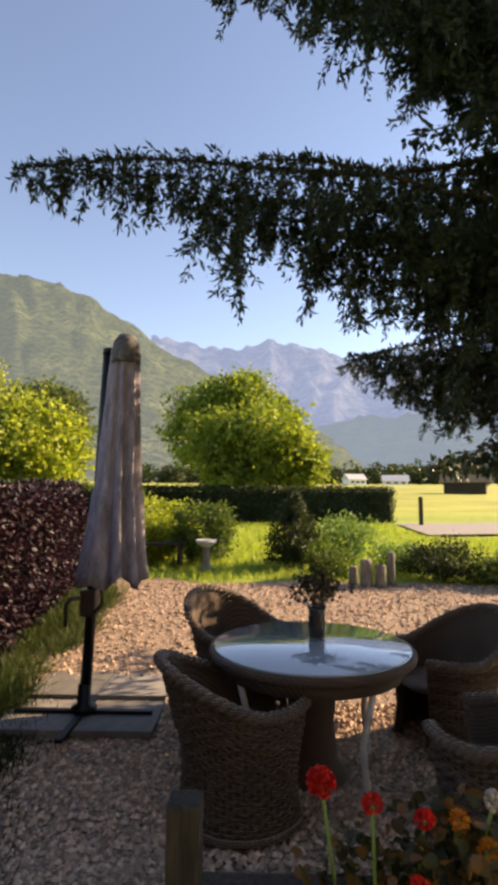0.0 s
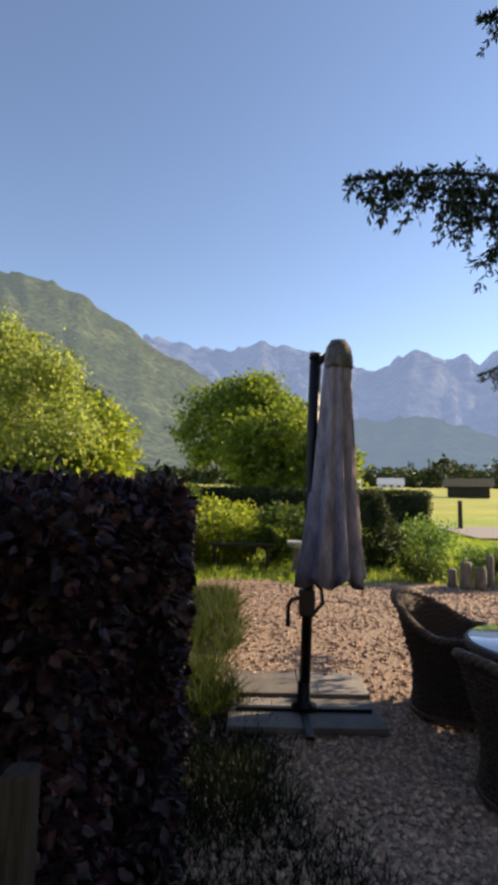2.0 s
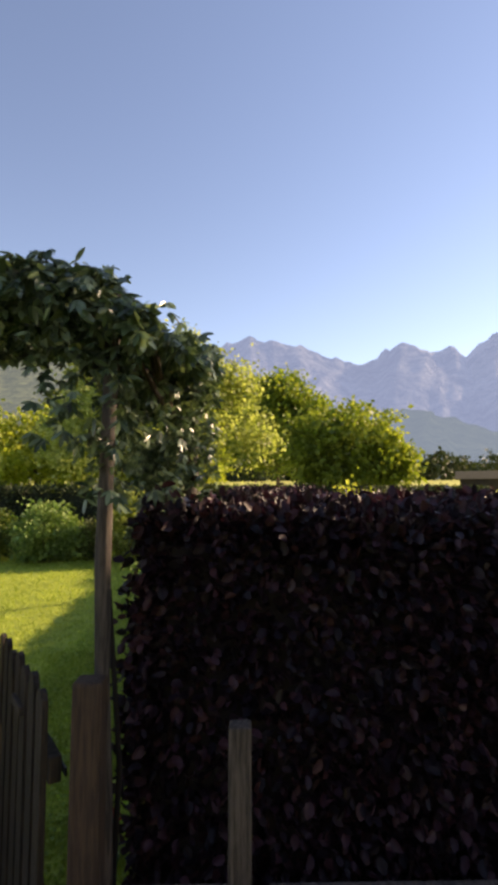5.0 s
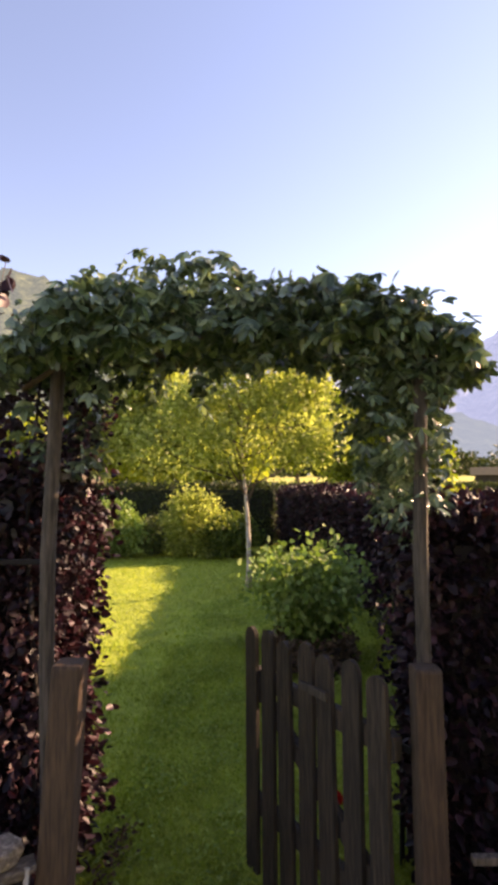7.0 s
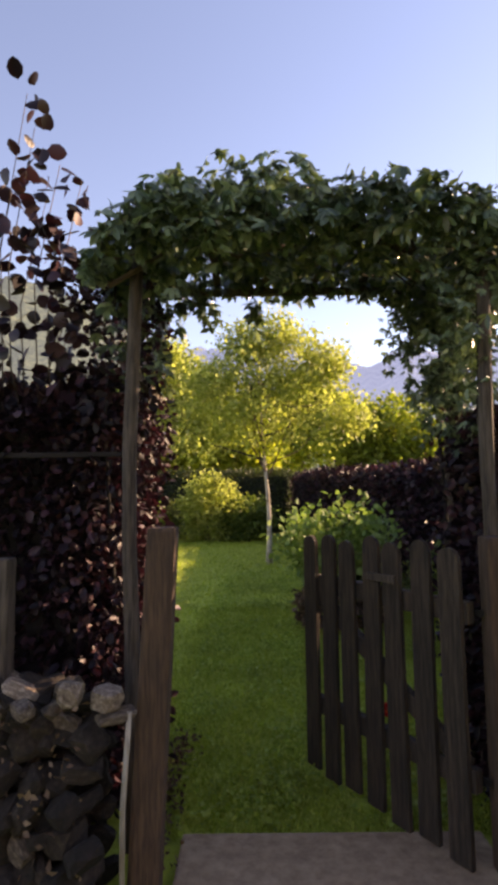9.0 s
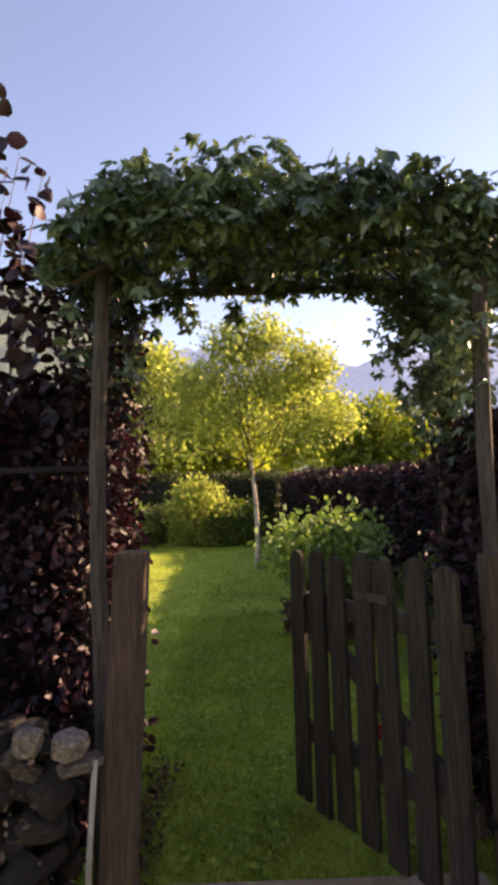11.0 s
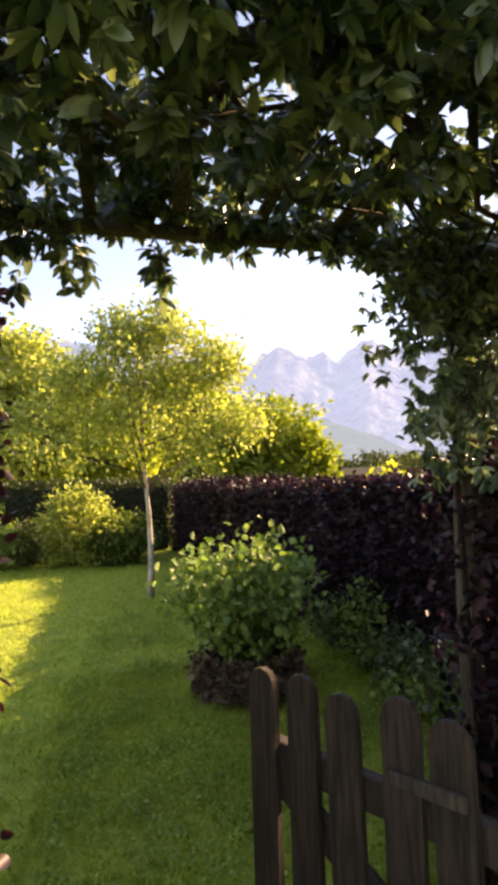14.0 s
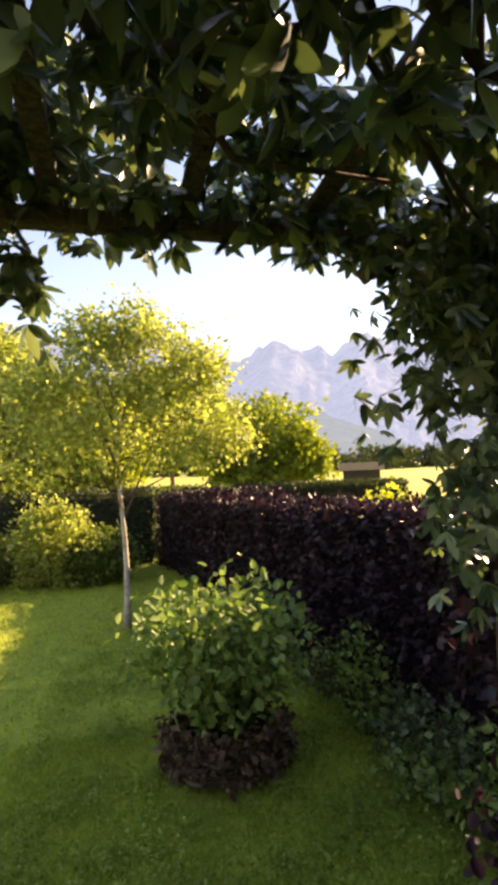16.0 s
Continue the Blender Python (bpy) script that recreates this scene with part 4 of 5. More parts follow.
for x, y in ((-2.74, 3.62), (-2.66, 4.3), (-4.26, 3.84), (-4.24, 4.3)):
    # Vines take the same shade colour so they sink into the leaves.
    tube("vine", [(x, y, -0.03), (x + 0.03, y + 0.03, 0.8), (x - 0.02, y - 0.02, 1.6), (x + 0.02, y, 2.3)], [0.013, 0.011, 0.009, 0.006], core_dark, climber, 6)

# copper shoots beside and inside the arch
shoots = thing("copper_beech", (0, 0, 0), "loose copper beech shoots rising above the hedge", "shrub")
C = []
for k in range(10):
    b = np.array((-5.1 + 0.78 * rng.random(), 3.85 + 0.25 * rng.random(), 1.55))
    e = b + np.array((rng.uniform(-0.15, 0.4), rng.uniform(-0.3, 0.15), rng.uniform(0.3, 0.75)))
    if e[0] > -4.3:
        e[0] = -4.3 - 0.1 * rng.random()
    mid = (b + e) / 2 + rng.normal(0, 0.05, 3)
    tube("shoot", [b, mid, e], [0.004, 0.003, 0.0015], bark, shoots, 5)
    t = rng.random((18, 1)) ** 0.6
    C.append(b + (e - b) * t + rng.normal(0, 0.055, (18, 3)))
for x1, z1 in ((-4.62, 2.98), (-4.5, 2.8), (-4.4, 2.72), (-4.56, 2.62), (-4.44, 2.5), (-4.66, 3.15), (-4.7, 2.75)):
    b, e = np.array((x1 - 0.1, 3.92, 1.6)), np.array((x1, 3.82, z1))
    tube("shoot", [b, (b + e) / 2 + (-0.07, 0, 0.05), e], [0.004, 0.003, 0.0015], bark, shoots, 5)
    u = 0.52 + 0.48 * rng.random((24, 1))
    C.append(b + (e - b) * u + rng.normal(0, 0.05, (24, 3)))
P = np.concatenate(C)
s = rng.uniform(0.06, 0.095, len(P))
leaves("foliage", P, rng.normal(0, 0.7, P.shape) + (0, -0.2, -0.2), s, s * 0.8, copper, shoots, kind="stuff", broad=True, fold=0.12)
inner = thing("copper_beech", (0, 0, 0), "dark copper beech leaves grown through the arch side", "shrub")
P = column_points(7000, -4.48, -4.08, 3.72, 4.62, 0.05, 2.3)
P = np.concatenate([P[P[:, 0] < np.interp(P[:, 2], [1.1, 1.5], [-4.17, -4.08])], column_points(3600, -4.52, -4.18, 3.74, 4.62, 0.02, 1.35)])
for k in range(7):
    x, y = -4.42 + 0.2 * rng.random(), 3.9 + 0.65 * rng.random()
    # Stems darkened with the painted inner shade too.
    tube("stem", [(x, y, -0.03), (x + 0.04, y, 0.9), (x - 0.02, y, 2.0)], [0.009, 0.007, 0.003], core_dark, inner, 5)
P = np.concatenate([P, column_points(1500, -2.72, -2.44, 4.02, 4.48, 0.3, 1.72)])
s = rng.uniform(0.024, 0.048, len(P))
leaves("foliage", P, rng.normal(0, 0.7, P.shape) + (0.2, -0.2, -0.3), s, s * 0.7, copper, inner, kind="stuff", broad=True)

# ---- gravel yard ----
edge = []
nxg, nyg = 60, 50
v, f = [], []
for j in range(nyg + 1):
    y = 3.0 + 7.6 * j / nyg
    for i in range(nxg + 1):
        t = i / nxg
        wob = 0.18 * noise.noise(Vector((t * 7, y, 2.0)))
        yy = y if j < nyg else y + 0.5 * noise.noise(Vector((t * 9, 1.0, 0)))
        v.append((-0.25 + 11.2 * t, yy, gz(yy) + 0.012 * noise.noise(Vector((t * 30, y * 3, 0)))))
f = [(j * (nxg + 1) + i, j * (nxg + 1) + i + 1, (j + 1) * (nxg + 1) + i + 1, (j + 1) * (nxg + 1) + i) for j in range(nyg) for i in range(nxg)]
mesh_object("gravel_yard", v, f, gravel_mat, None, "brown and grey gravel yard in the shade", True, "structure", "gravel")


def pebbles(n, x0, x1, y0, y1, lo, hi):
    p = np.c_[rng.uniform(x0, x1, n), y0 + (y1 - y0) * rng.random(n), np.zeros(n)]
    r = rng.uniform(lo, hi, n)
    p[:, 2] = ground_z(p[:, 1]) + r * 0.25
    octa = np.array([(1, 0, 0), (0, 1, 0), (-1, 0, 0), (0, -1, 0), (0, 0, 0.7), (0, 0, -0.7)])
    ang = rng.random(n) * 6.28
    sq = rng.uniform(0.6, 1.0, n)
    ox = octa[None, :, 0] * np.cos(ang)[:, None] - octa[None, :, 1] * (np.sin(ang) * sq)[:, None]
    oy = octa[None, :, 0] * np.sin(ang)[:, None] + octa[None, :, 1] * (np.cos(ang) * sq)[:, None]
    oz = np.broadcast_to(octa[None, :, 2], ox.shape)
    co = p[:, None] + np.stack([ox, oy, oz], -1) * r[:, None, None] * rng.uniform(0.75, 1.2, (n, 6, 1))
    tri = np.array([(0, 1, 4), (1, 2, 4), (2, 3, 4), (3, 0, 4), (1, 0, 5), (2, 1, 5), (3, 2, 5), (0, 3, 5)])
    fc = (np.arange(n)[:, None, None] * 6 + tri[None]).reshape(-1, 3)
    return co.reshape(-1, 3), fc


c1, f1 = pebbles(18000, -0.2, 4.0, 3.7, 6.6, 0.011, 0.026)
c2, f2 = pebbles(7500, -0.2, 6.5, 6.2, 10.5, 0.013, 0.03)
mesh_object("pebbles", np.concatenate([c1, c2]), [tuple(map(int, q)) for q in np.concatenate([f1, f2 + len(c1)])], pebble_mat, None, "loose brown and grey pebbles", False, "stuff", "gravel")

# ---- parasol on its slabs ----
parasol = thing("parasol", (0.93, 6.33, 0.0), "closed taupe cantilever parasol on a black pole", "parasol")
pole = tube("pole", [(0, 0, 0.06), (0.03, 0.02, 0.9), (0.06, 0.05, 2.0), (0.085, 0.07, 2.71)], [0.04, 0.04, 0.046, 0.048], black_metal, parasol, 14)
tube("pole_cap", [(0.085, 0.07, 2.7), (0.086, 0.07, 2.745)], [0.054, 0.05], black_metal, pole, 14)
tube("arm", [(0.09, 0.06, 2.64), (0.14, 0.02, 2.7), (0.22, -0.04, 2.77)], [0.024, 0.024, 0.02], black_metal, parasol, 8)
for a, b in (((-0.47, 0.0), (0.47, 0.0)), ((0.0, -0.47), (0.0, 0.47))):
    lo = (min(a[0], b[0]) - 0.025, min(a[1], b[1]) - 0.025, 0.063)
    hi = (max(a[0], b[0]) + 0.025, max(a[1], b[1]) + 0.025, 0.088)
    part("base_bar", box_bm(lo, hi, 0.004), black_metal, parasol)
lathe("collar", [(0.036, 0.09), (0.09, 0.09), (0.09, 0.11), (0.05, 0.13), (0.045, 0.26), (0.036, 0.27)], black_metal, pole, 20)
# canopy: folded cloth, tied, flaring to the hem
v, f = [], []
SEG = 72
prof = [(0.0, 2.845), (0.055, 2.84), (0.088, 2.79), (0.1, 2.7), (0.106, 2.56), (0.112, 2.4), (0.12, 2.2), (0.13, 2.0), (0.137, 1.82), (0.14, 1.69), (0.156, 1.66), (0.16, 1.55), (0.17, 1.4), (0.184, 1.25), (0.2, 1.1), (0.21, 1.03)]
for i, (r, z) in enumerate(prof):
    t = (2.84 - z) / 1.8
    for k in range(SEG):
        a = 2 * math.pi * k / SEG
        fold = 1 + (0.1 + 0.2 * t) * math.sin(8 * a + 1.2 * math.sin(2 * a + z * 1.3)) + 0.05 * t * math.sin(19 * a + z * 3)
        hem = 0.05 * math.sin(5 * a + 0.7) if i == len(prof) - 1 else 0.0
        sway = -0.05 * t
        v.append((0.245 + sway + r * fold * math.cos(a), -0.05 + r * 0.82 * fold * math.sin(a), z - 0.03 + hem))
for i in range(len(prof) - 1):
    for k in range(SEG):
        a, b = i * SEG + k, i * SEG + (k + 1) % SEG
        f.append((a, a + SEG, b + SEG, b))
canopy = mesh_object("canopy", v, f, cloth, parasol, "folded taupe cloth", True)
sm = canopy.modifiers.new("thickness", "SOLIDIFY")
sm.thickness = 0.004
lathe("cloth_cap", [(0.02, 2.822), (0.06, 2.816), (0.094, 2.76), (0.109, 2.67), (0.112, 2.6), (0.106, 2.595)], cap_cloth, canopy, 32, centre=(0.245, -0.05))
tube("rib_end", [(0.2, -0.05, 1.6), (0.2, -0.05, 0.98)], 0.02, black_metal, parasol, 8)
crank = part("crank_box", box_bm((-0.04, -0.06, 0.74), (0.075, 0.05, 0.93), 0.014), cast_mat, parasol, "dark crank housing")
tube("crank_handle", [(-0.03, -0.07, 0.88), (-0.1, -0.09, 0.87), (-0.125, -0.09, 0.82), (-0.125, -0.09, 0.68)], 0.016, cast_mat, crank, 8)
tube("strap_loop", [(0.06, -0.05, 1.0), (0.12, -0.06, 0.94), (0.13, -0.06, 0.84), (0.07, -0.05, 0.77)], 0.014, cast_mat, parasol, 8)
for i, (x, y) in enumerate(((0.655, 6.31), (1.215, 6.31), (0.655, 6.87), (1.215, 6.87))):
    z = gz(y)
    ob = part("paving_slab", box_bm((-0.272, -0.272, 0), (0.272, 0.272, 0.05), 0.008), slab_mat, None)
    ob.matrix_world = pose(x - 0.01 * (i % 2), y, 0.012 + (0.03 if y > 6.5 else 0.0), 0, 0, (-0.6, 0.8, 0.5, -0.4)[i])
    tagged(ob, "grey concrete slab weighing down the parasol base", "paving slab", "parasol slabs")

# ---- table and chairs ----
TC = Vector((2.5, 5.66, 0))
table = thing("garden_table", TC, "round wicker garden table with a glass top", "table")
lathe("glass_top", [(0.0, 0.722), (0.575, 0.722), (0.582, 0.726), (0.582, 0.733), (0.575, 0.737), (0.0, 0.737)], glass_mat, table, 64, "pale reflecting glass plate")
lathe("wicker_rim", [(0.55, 0.68), (0.59, 0.676), (0.606, 0.69), (0.608, 0.715), (0.598, 0.729), (0.584, 0.727), (0.584, 0.72), (0.55, 0.715)], wicker, table, 64)
lathe("apron", [(0.5, 0.6), (0.525, 0.595), (0.555, 0.678), (0.5, 0.678)], wicker, table, 48)
lathe("pedestal", [(0.16, 0.66), (0.15, 0.5), (0.13, 0.3), (0.15, 0.1), (0.21, 0.02), (0.21, 0.0)], wicker, table, 32)
for k in range(4):
    a = k * math.pi / 2 + 0.6
    d = Vector((math.cos(a), math.sin(a), 0))
    tube("leg", [d * 0.5 + Vector((0, 0, 0.6)), d * 0.42 + Vector((0, 0, 0.3)), d * 0.46 + Vector((0, 0, 0.0))], 0.018, pale_metal, table, 8)


def make_chair(at, face, label, rise=0.25):
    """A tub chair woven of cane: a waisted skirt, a fan-shaped back that leans out, a thick braided rim."""
    ob = thing("wicker_chair", (*at, gz(at[1])), label, "chair", "wicker chairs at the round table", turn=math.degrees(math.atan2(face[1], face[0])) - 90)
    end, stakes, rows = math.radians(142), 46, 25

    def top_h(a):
        """Rim height by the angle from the back: a rounded fan behind, low arms in front."""
        t = min(1, abs(a) / end / 0.66)
        return 0.585 + rise * math.cos(t * math.pi / 2) ** 1.5

    def ring(a, z, out=0.0):
        r = 0.325 * (1 - 0.09 * math.sin(math.pi * min(1, z / 0.46)))
        r += 0.085 * max(0, z - 0.42) / 0.4 * (0.8 + 0.5 * math.cos(a)) + out
        return (math.sin(a) * r * 1.03, -math.cos(a) * r, z)

    n = stakes * 4
    angs = [-end + 2 * end * i / n for i in range(n + 1)]
    v, f = [], []
    for j in range(rows + 1):
        path = [ring(a, 0.05 + (top_h(a) - 0.06) * j / rows, 0.006 * math.sin(math.pi * (i / 4 + j))) for i, a in enumerate(angs)]
        tube_data(path, [0.0085] * (n + 1), 4, True, v, f)
    side = mesh_object("woven_side", v, f, wicker, ob, "", True, "stuff")
    v, f = [], []
    for k in range(stakes + 1):
        a = -end + 2 * end * k / stakes
        tube_data([ring(a, 0.03 + (top_h(a) - 0.03) * t / 6) for t in range(7)], [0.0055] * 7, 5, True, v, f)
    mesh_object("upright_cane", v, f, wicker_rim, side, "", True, "stuff")
    w, m, v, f = 41, 9, [], []
    for j in range(m):
        for i in range(w):
            a = -end + 2 * end * i / (w - 1)
            v.append(ring(a, 0.05 + (top_h(a) - 0.06) * j / (m - 1), -0.012))
    f = [(j * w + i, j * w + i + 1, (j + 1) * w + i + 1, (j + 1) * w + i) for j in range(m - 1) for i in range(w - 1)]
    lining = mesh_object("lining", v, f, wicker, side, "", True)
    lining.modifiers.new("thickness", "SOLIDIFY").thickness = 0.008
    v, f = [], []
    for k in range(3):
        path = []
        for i in range(161):
            a = -end + 2 * end * i / 160
            b = i * 0.62 + k * 2 * math.pi / 3
            x, y, z = ring(a, top_h(a) + 0.008 + 0.017 * math.sin(b), 0.019 * math.cos(b))
            path.append((x, y, z))
        tube_data(path, [0.0165] * 161, 6, True, v, f)
    mesh_object("braided_rim", v, f, wicker_rim, ob, "thick braided cane edge", True)
    tube("base_hoop", [ring(a, 0.045, 0.004) for a in angs[::4]], 0.017, wicker, side, 6)
    lathe("seat", [(0.0, 0.385), (0.27, 0.385), (0.29, 0.4), (0.275, 0.418), (0.0, 0.425)], wicker, ob, 28)
    for sx, sy in ((-0.2, -0.2), (0.2, -0.2), (-0.21, 0.18), (0.21, 0.18)):
        tube("leg", [(sx, sy, 0.39), (sx * 1.05, sy * 1.05, 0.0)], 0.017, wicker_rim, ob, 8)
    return ob


for at, d, label in (((2.07, 6.42), (0.77, -0.64), "brown wicker tub chair beyond the table"), ((2.1, 5.25), (0.94, 0.3), "brown wicker tub chair pushed under the table edge"),
                     ((3.4, 6.05), (-0.92, -0.3), "brown wicker tub chair facing the parasol"), ((3.3, 4.86), (-0.75, 0.65), "dark wicker tub chair near the flower box")):
    make_chair(at, d, label, 0.19 if "pushed" in label else 0.25)

vase = thing("flower_vase", (2.55, 5.82, 0.737), "dark glazed vase with a bunch of dry stems", "vase")
lathe("vase_body", [(0.045, 0.0), (0.05, 0.01), (0.055, 0.08), (0.05, 0.15), (0.062, 0.19), (0.05, 0.188)], pot_mat, vase, 20)
P, D = clump((0, 0, 0.3), (0.17, 0.17, 0.09), 44, 11, 0.028, 0.3)
for k in range(12):
    a = k * 0.52
    tube("stem", [(0, 0, 0.1), (0.04 * math.cos(a), 0.04 * math.sin(a), 0.24), (0.13 * math.cos(a), 0.13 * math.sin(a), 0.34 + 0.04 * math.sin(k * 2.7))], [0.004, 0.003, 0.002], bark, vase, 4)
s = rng.uniform(0.02, 0.045, len(P))
leaves("foliage", P, D, s, s * 0.7, dried_leaf, vase, "dull olive and brown leaves", "stuff")

# ---- flower box on the fence ----
geranium = leaf_material("geranium_leaf", (0.025, 0.03, 0.012), (0.06, 0.05, 0.02), (0.2, 0.09, 0.03), 0.25)
petal_pale = leaf_material("pale_petal", (0.4, 0.34, 0.36), (0.5, 0.44, 0.45), (0.6, 0.55, 0.55), 0.3)
fb = thing("flower_box", (2.45, 3.5, 0.0), "flower box with red geraniums on the fence", "flower box")
for x in (-0.3, 0.3):
    part("stand", box_bm((x - 0.03, -0.05, -0.03), (x + 0.03, 0.05, 0.62), 0.005), post_wood, fb)
part("trough", box_bm((-0.42, -0.09, 0.62), (0.5, 0.09, 0.79), 0.012), gate_wood, fb)
P, D = clump((0.18, 0, 0.84), (0.34, 0.11, 0.09), 90, 14, 0.03, 0.3)
s = rng.uniform(0.018, 0.036, len(P))
leaves("foliage", P, D, s, s * 0.85, geranium, fb, kind="stuff", broad=True)
for k, (x, y, z, m_) in enumerate(((-0.12, 0.0, 1.02, petal_red), (-0.02, -0.02, 0.99, petal_red), (0.09, 0.0, 0.95, petal_red), (0.16, 0.0, 0.95, petal_orange),
                                   (0.2, -0.04, 0.92, petal_orange), (0.05, -0.1, 0.885, petal_red), (0.33, -0.08, 0.9, petal_red), (0.24, 0.02, 0.98, petal_pale))):
    stalk = tube("flower_stalk", [(x * 0.7, y, 0.76), (x, y, z)], 0.004, bush_leaf, fb, 5)
    n = 160 if k == 0 else 90
    d = unit(rng.normal(size=(n, 3)) + (0, 0, 0.3))
    r = 0.028 if k == 0 else 0.02
    leaves("flower", np.array((x, y, z)) + d * r * 0.7, d + rng.normal(0, 0.8, d.shape), r * 0.5, r * 0.5, m_, stalk, "", broad=True)

# ---- shrubs and beds of the yard ----
shrub("conical_shrub", "dense dark conical evergreen shrub at the gravel edge", (2.75, 11.9), (0.5, 0.5, 0.62), dark_leaf, 0.05, 170, 50, 0.08, cone=True)
shrub("round_shrub", "rounded green shrub behind the gravel", (1.15, 12.2), (0.5, 0.5, 0.52), shrub_leaf, 0.06, 150, 45, 0.08)
shrub("yellow_shrub", "loose yellow-green shrub beside the copper hedge", (-0.1, 12.3), (0.85, 0.6, 0.42), yellow_leaf, 0.07, 170, 45, 0.1)
shrub("yellow_shrub", "low yellow-green shrub by the meadow hedge", (-0.3, 14.6), (1.2, 0.6, 0.5), yellow_leaf, 0.08, 170, 45, 0.11)
shrub("flowering_shrub", "loose green shrub with pale stems", (3.75, 12.4), (0.5, 0.5, 0.44), bush_leaf, 0.06, 90, 36, 0.1)
shrub("flowering_shrub", "leafy green border plant by the gravel", (4.5, 11.6), (0.36, 0.34, 0.22), bush_leaf, 0.055, 60, 34, 0.08)
shrub("low_shrub", "low dark green shrub at the road side", (5.9, 10.7), (0.6, 0.45, 0.17), shrub_leaf, 0.06, 120, 40, 0.09)
shrub("low_shrub", "low dark evergreen beside the stumps", (5.0, 10.9), (0.5, 0.4, 0.28), dark_leaf, 0.05, 100, 40, 0.08)
shrub("border_plant", "small leafy plant at the gravel edge", (3.2, 10.9), (0.35, 0.3, 0.28), shrub_leaf, 0.05, 70, 36, 0.06)
stump_wood = wood_material("stump_wood", (0.12, 0.105, 0.09), (0.3, 0.27, 0.24))
for i, (x, y, h, r) in enumerate(((3.72, 10.4, 0.4, 0.09), (3.92, 10.36, 0.33, 0.085), (4.1, 10.45, 0.5, 0.055), (3.55, 10.5, 0.28, 0.07))):
    ob = thing("tree_stump", (x, y, gz(y) - 0.02), "weathered grey wooden stump at the gravel edge", "stump", "garden stumps")
    prof = [(r * 1.15, 0), (r, 0.08), (r * 0.95, h * 0.6), (r * 0.9, h - 0.02), (r * 0.82, h), (0.0, h)]
    lathe("stump_body", prof, stump_wood, ob, 14)
bath = thing("bird_bath", (1.28, 11.3, gz(11.3)), "small pale stone bird bath on a stem", "bird bath")
lathe("pedestal", [(0.14, 0), (0.12, 0.05), (0.06, 0.12), (0.055, 0.36), (0.09, 0.4)], slab_mat, bath, 18)
lathe("bowl", [(0.08, 0.4), (0.16, 0.46), (0.18, 0.51), (0.155, 0.51), (0.1, 0.47), (0.0, 0.46)], roof_mat, bath, 24)
bench = thing("garden_bench", (0.35, 11.6, gz(11.6)), "low dark wooden bench before the shrubs", "bench")
for z, y0 in ((0.38, -0.12), (0.38, 0.04)):
    part("seat_board", box_bm((-0.55, y0, z), (0.55, y0 + 0.13, z + 0.035), 0.005), gate_wood, bench)
for x in (-0.45, 0.45):
    part("leg", box_bm((x - 0.03, -0.1, 0), (x + 0.03, 0.14, 0.38), 0.005), gate_wood, bench)


def grass(name, label, n, region, length, width, mat, splay=0.35, mask=None):
    x0, x1, y0, y1 = region
    P = np.c_[rng.uniform(x0, x1, n), rng.uniform(y0, y1, n), np.zeros(n)]
    if mask is not None:
        P = P[mask(P)]
    P[:, 2] = ground_z(P[:, 1]) - 0.03
    patch = np.array([noise.noise(Vector((a * 1.4, b * 1.4, 0))) for a, b in P[:, :2]])
    D = rng.normal(0, splay, P.shape) + (0, 0, 1)
    L = length * rng.uniform(0.5, 1.25, len(P)) * (1 + 0.45 * patch)
    leaves(name, P, D, L, width * rng.uniform(0.7, 1.3, len(P)), mat, None, label, "stuff", "grass")


left_of_hedge = lambda P: (P[:, 0] < -1.55 - 0.12 * np.maximum(0, P[:, 1] - 6)) & ((P[:, 0] > -4.15) | (P[:, 1] > 4.6))
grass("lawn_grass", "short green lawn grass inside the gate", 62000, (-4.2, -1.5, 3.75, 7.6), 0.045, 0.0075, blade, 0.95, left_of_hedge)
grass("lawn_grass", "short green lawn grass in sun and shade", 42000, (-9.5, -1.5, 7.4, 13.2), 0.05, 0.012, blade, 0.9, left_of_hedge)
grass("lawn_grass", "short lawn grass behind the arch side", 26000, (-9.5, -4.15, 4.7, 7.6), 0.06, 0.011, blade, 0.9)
clover = leaf_material("clover_leaf", (0.17, 0.26, 0.05), (0.27, 0.38, 0.075), (0.4, 0.48, 0.14), 0.4)
n = 60000
P = np.c_[rng.uniform(-4.1, -1.6, n), rng.uniform(3.8, 9.5, n), np.zeros(n)]
P = P[left_of_hedge(P)]
P = P[np.array([noise.noise(Vector((a * 2.3, b * 2.3, 4.0))) + 0.5 * noise.noise(Vector((a * 7, b * 7, 1.0))) for a, b in P[:, :2]]) + rng.normal(0, 0.35, len(P)) > 0.2]
P[:, 2] = ground_z(P[:, 1]) - 0.015 + 0.03 * rng.random(len(P))
s = rng.uniform(0.016, 0.034, len(P))
leaves("clover", P, rng.normal(0, 0.8, P.shape) * (1, 1, 0.35) + (0, 0, 0.15), s, s * 0.8, clover, None, "clover and weeds growing through the lawn", "stuff", "grass")
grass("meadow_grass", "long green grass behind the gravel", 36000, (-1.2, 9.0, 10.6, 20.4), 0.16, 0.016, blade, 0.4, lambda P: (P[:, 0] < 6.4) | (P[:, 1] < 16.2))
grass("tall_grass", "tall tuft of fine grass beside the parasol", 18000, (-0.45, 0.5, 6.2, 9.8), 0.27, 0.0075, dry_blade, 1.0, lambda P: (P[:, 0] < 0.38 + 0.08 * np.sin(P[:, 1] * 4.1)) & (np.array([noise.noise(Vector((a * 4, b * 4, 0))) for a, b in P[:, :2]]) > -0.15))
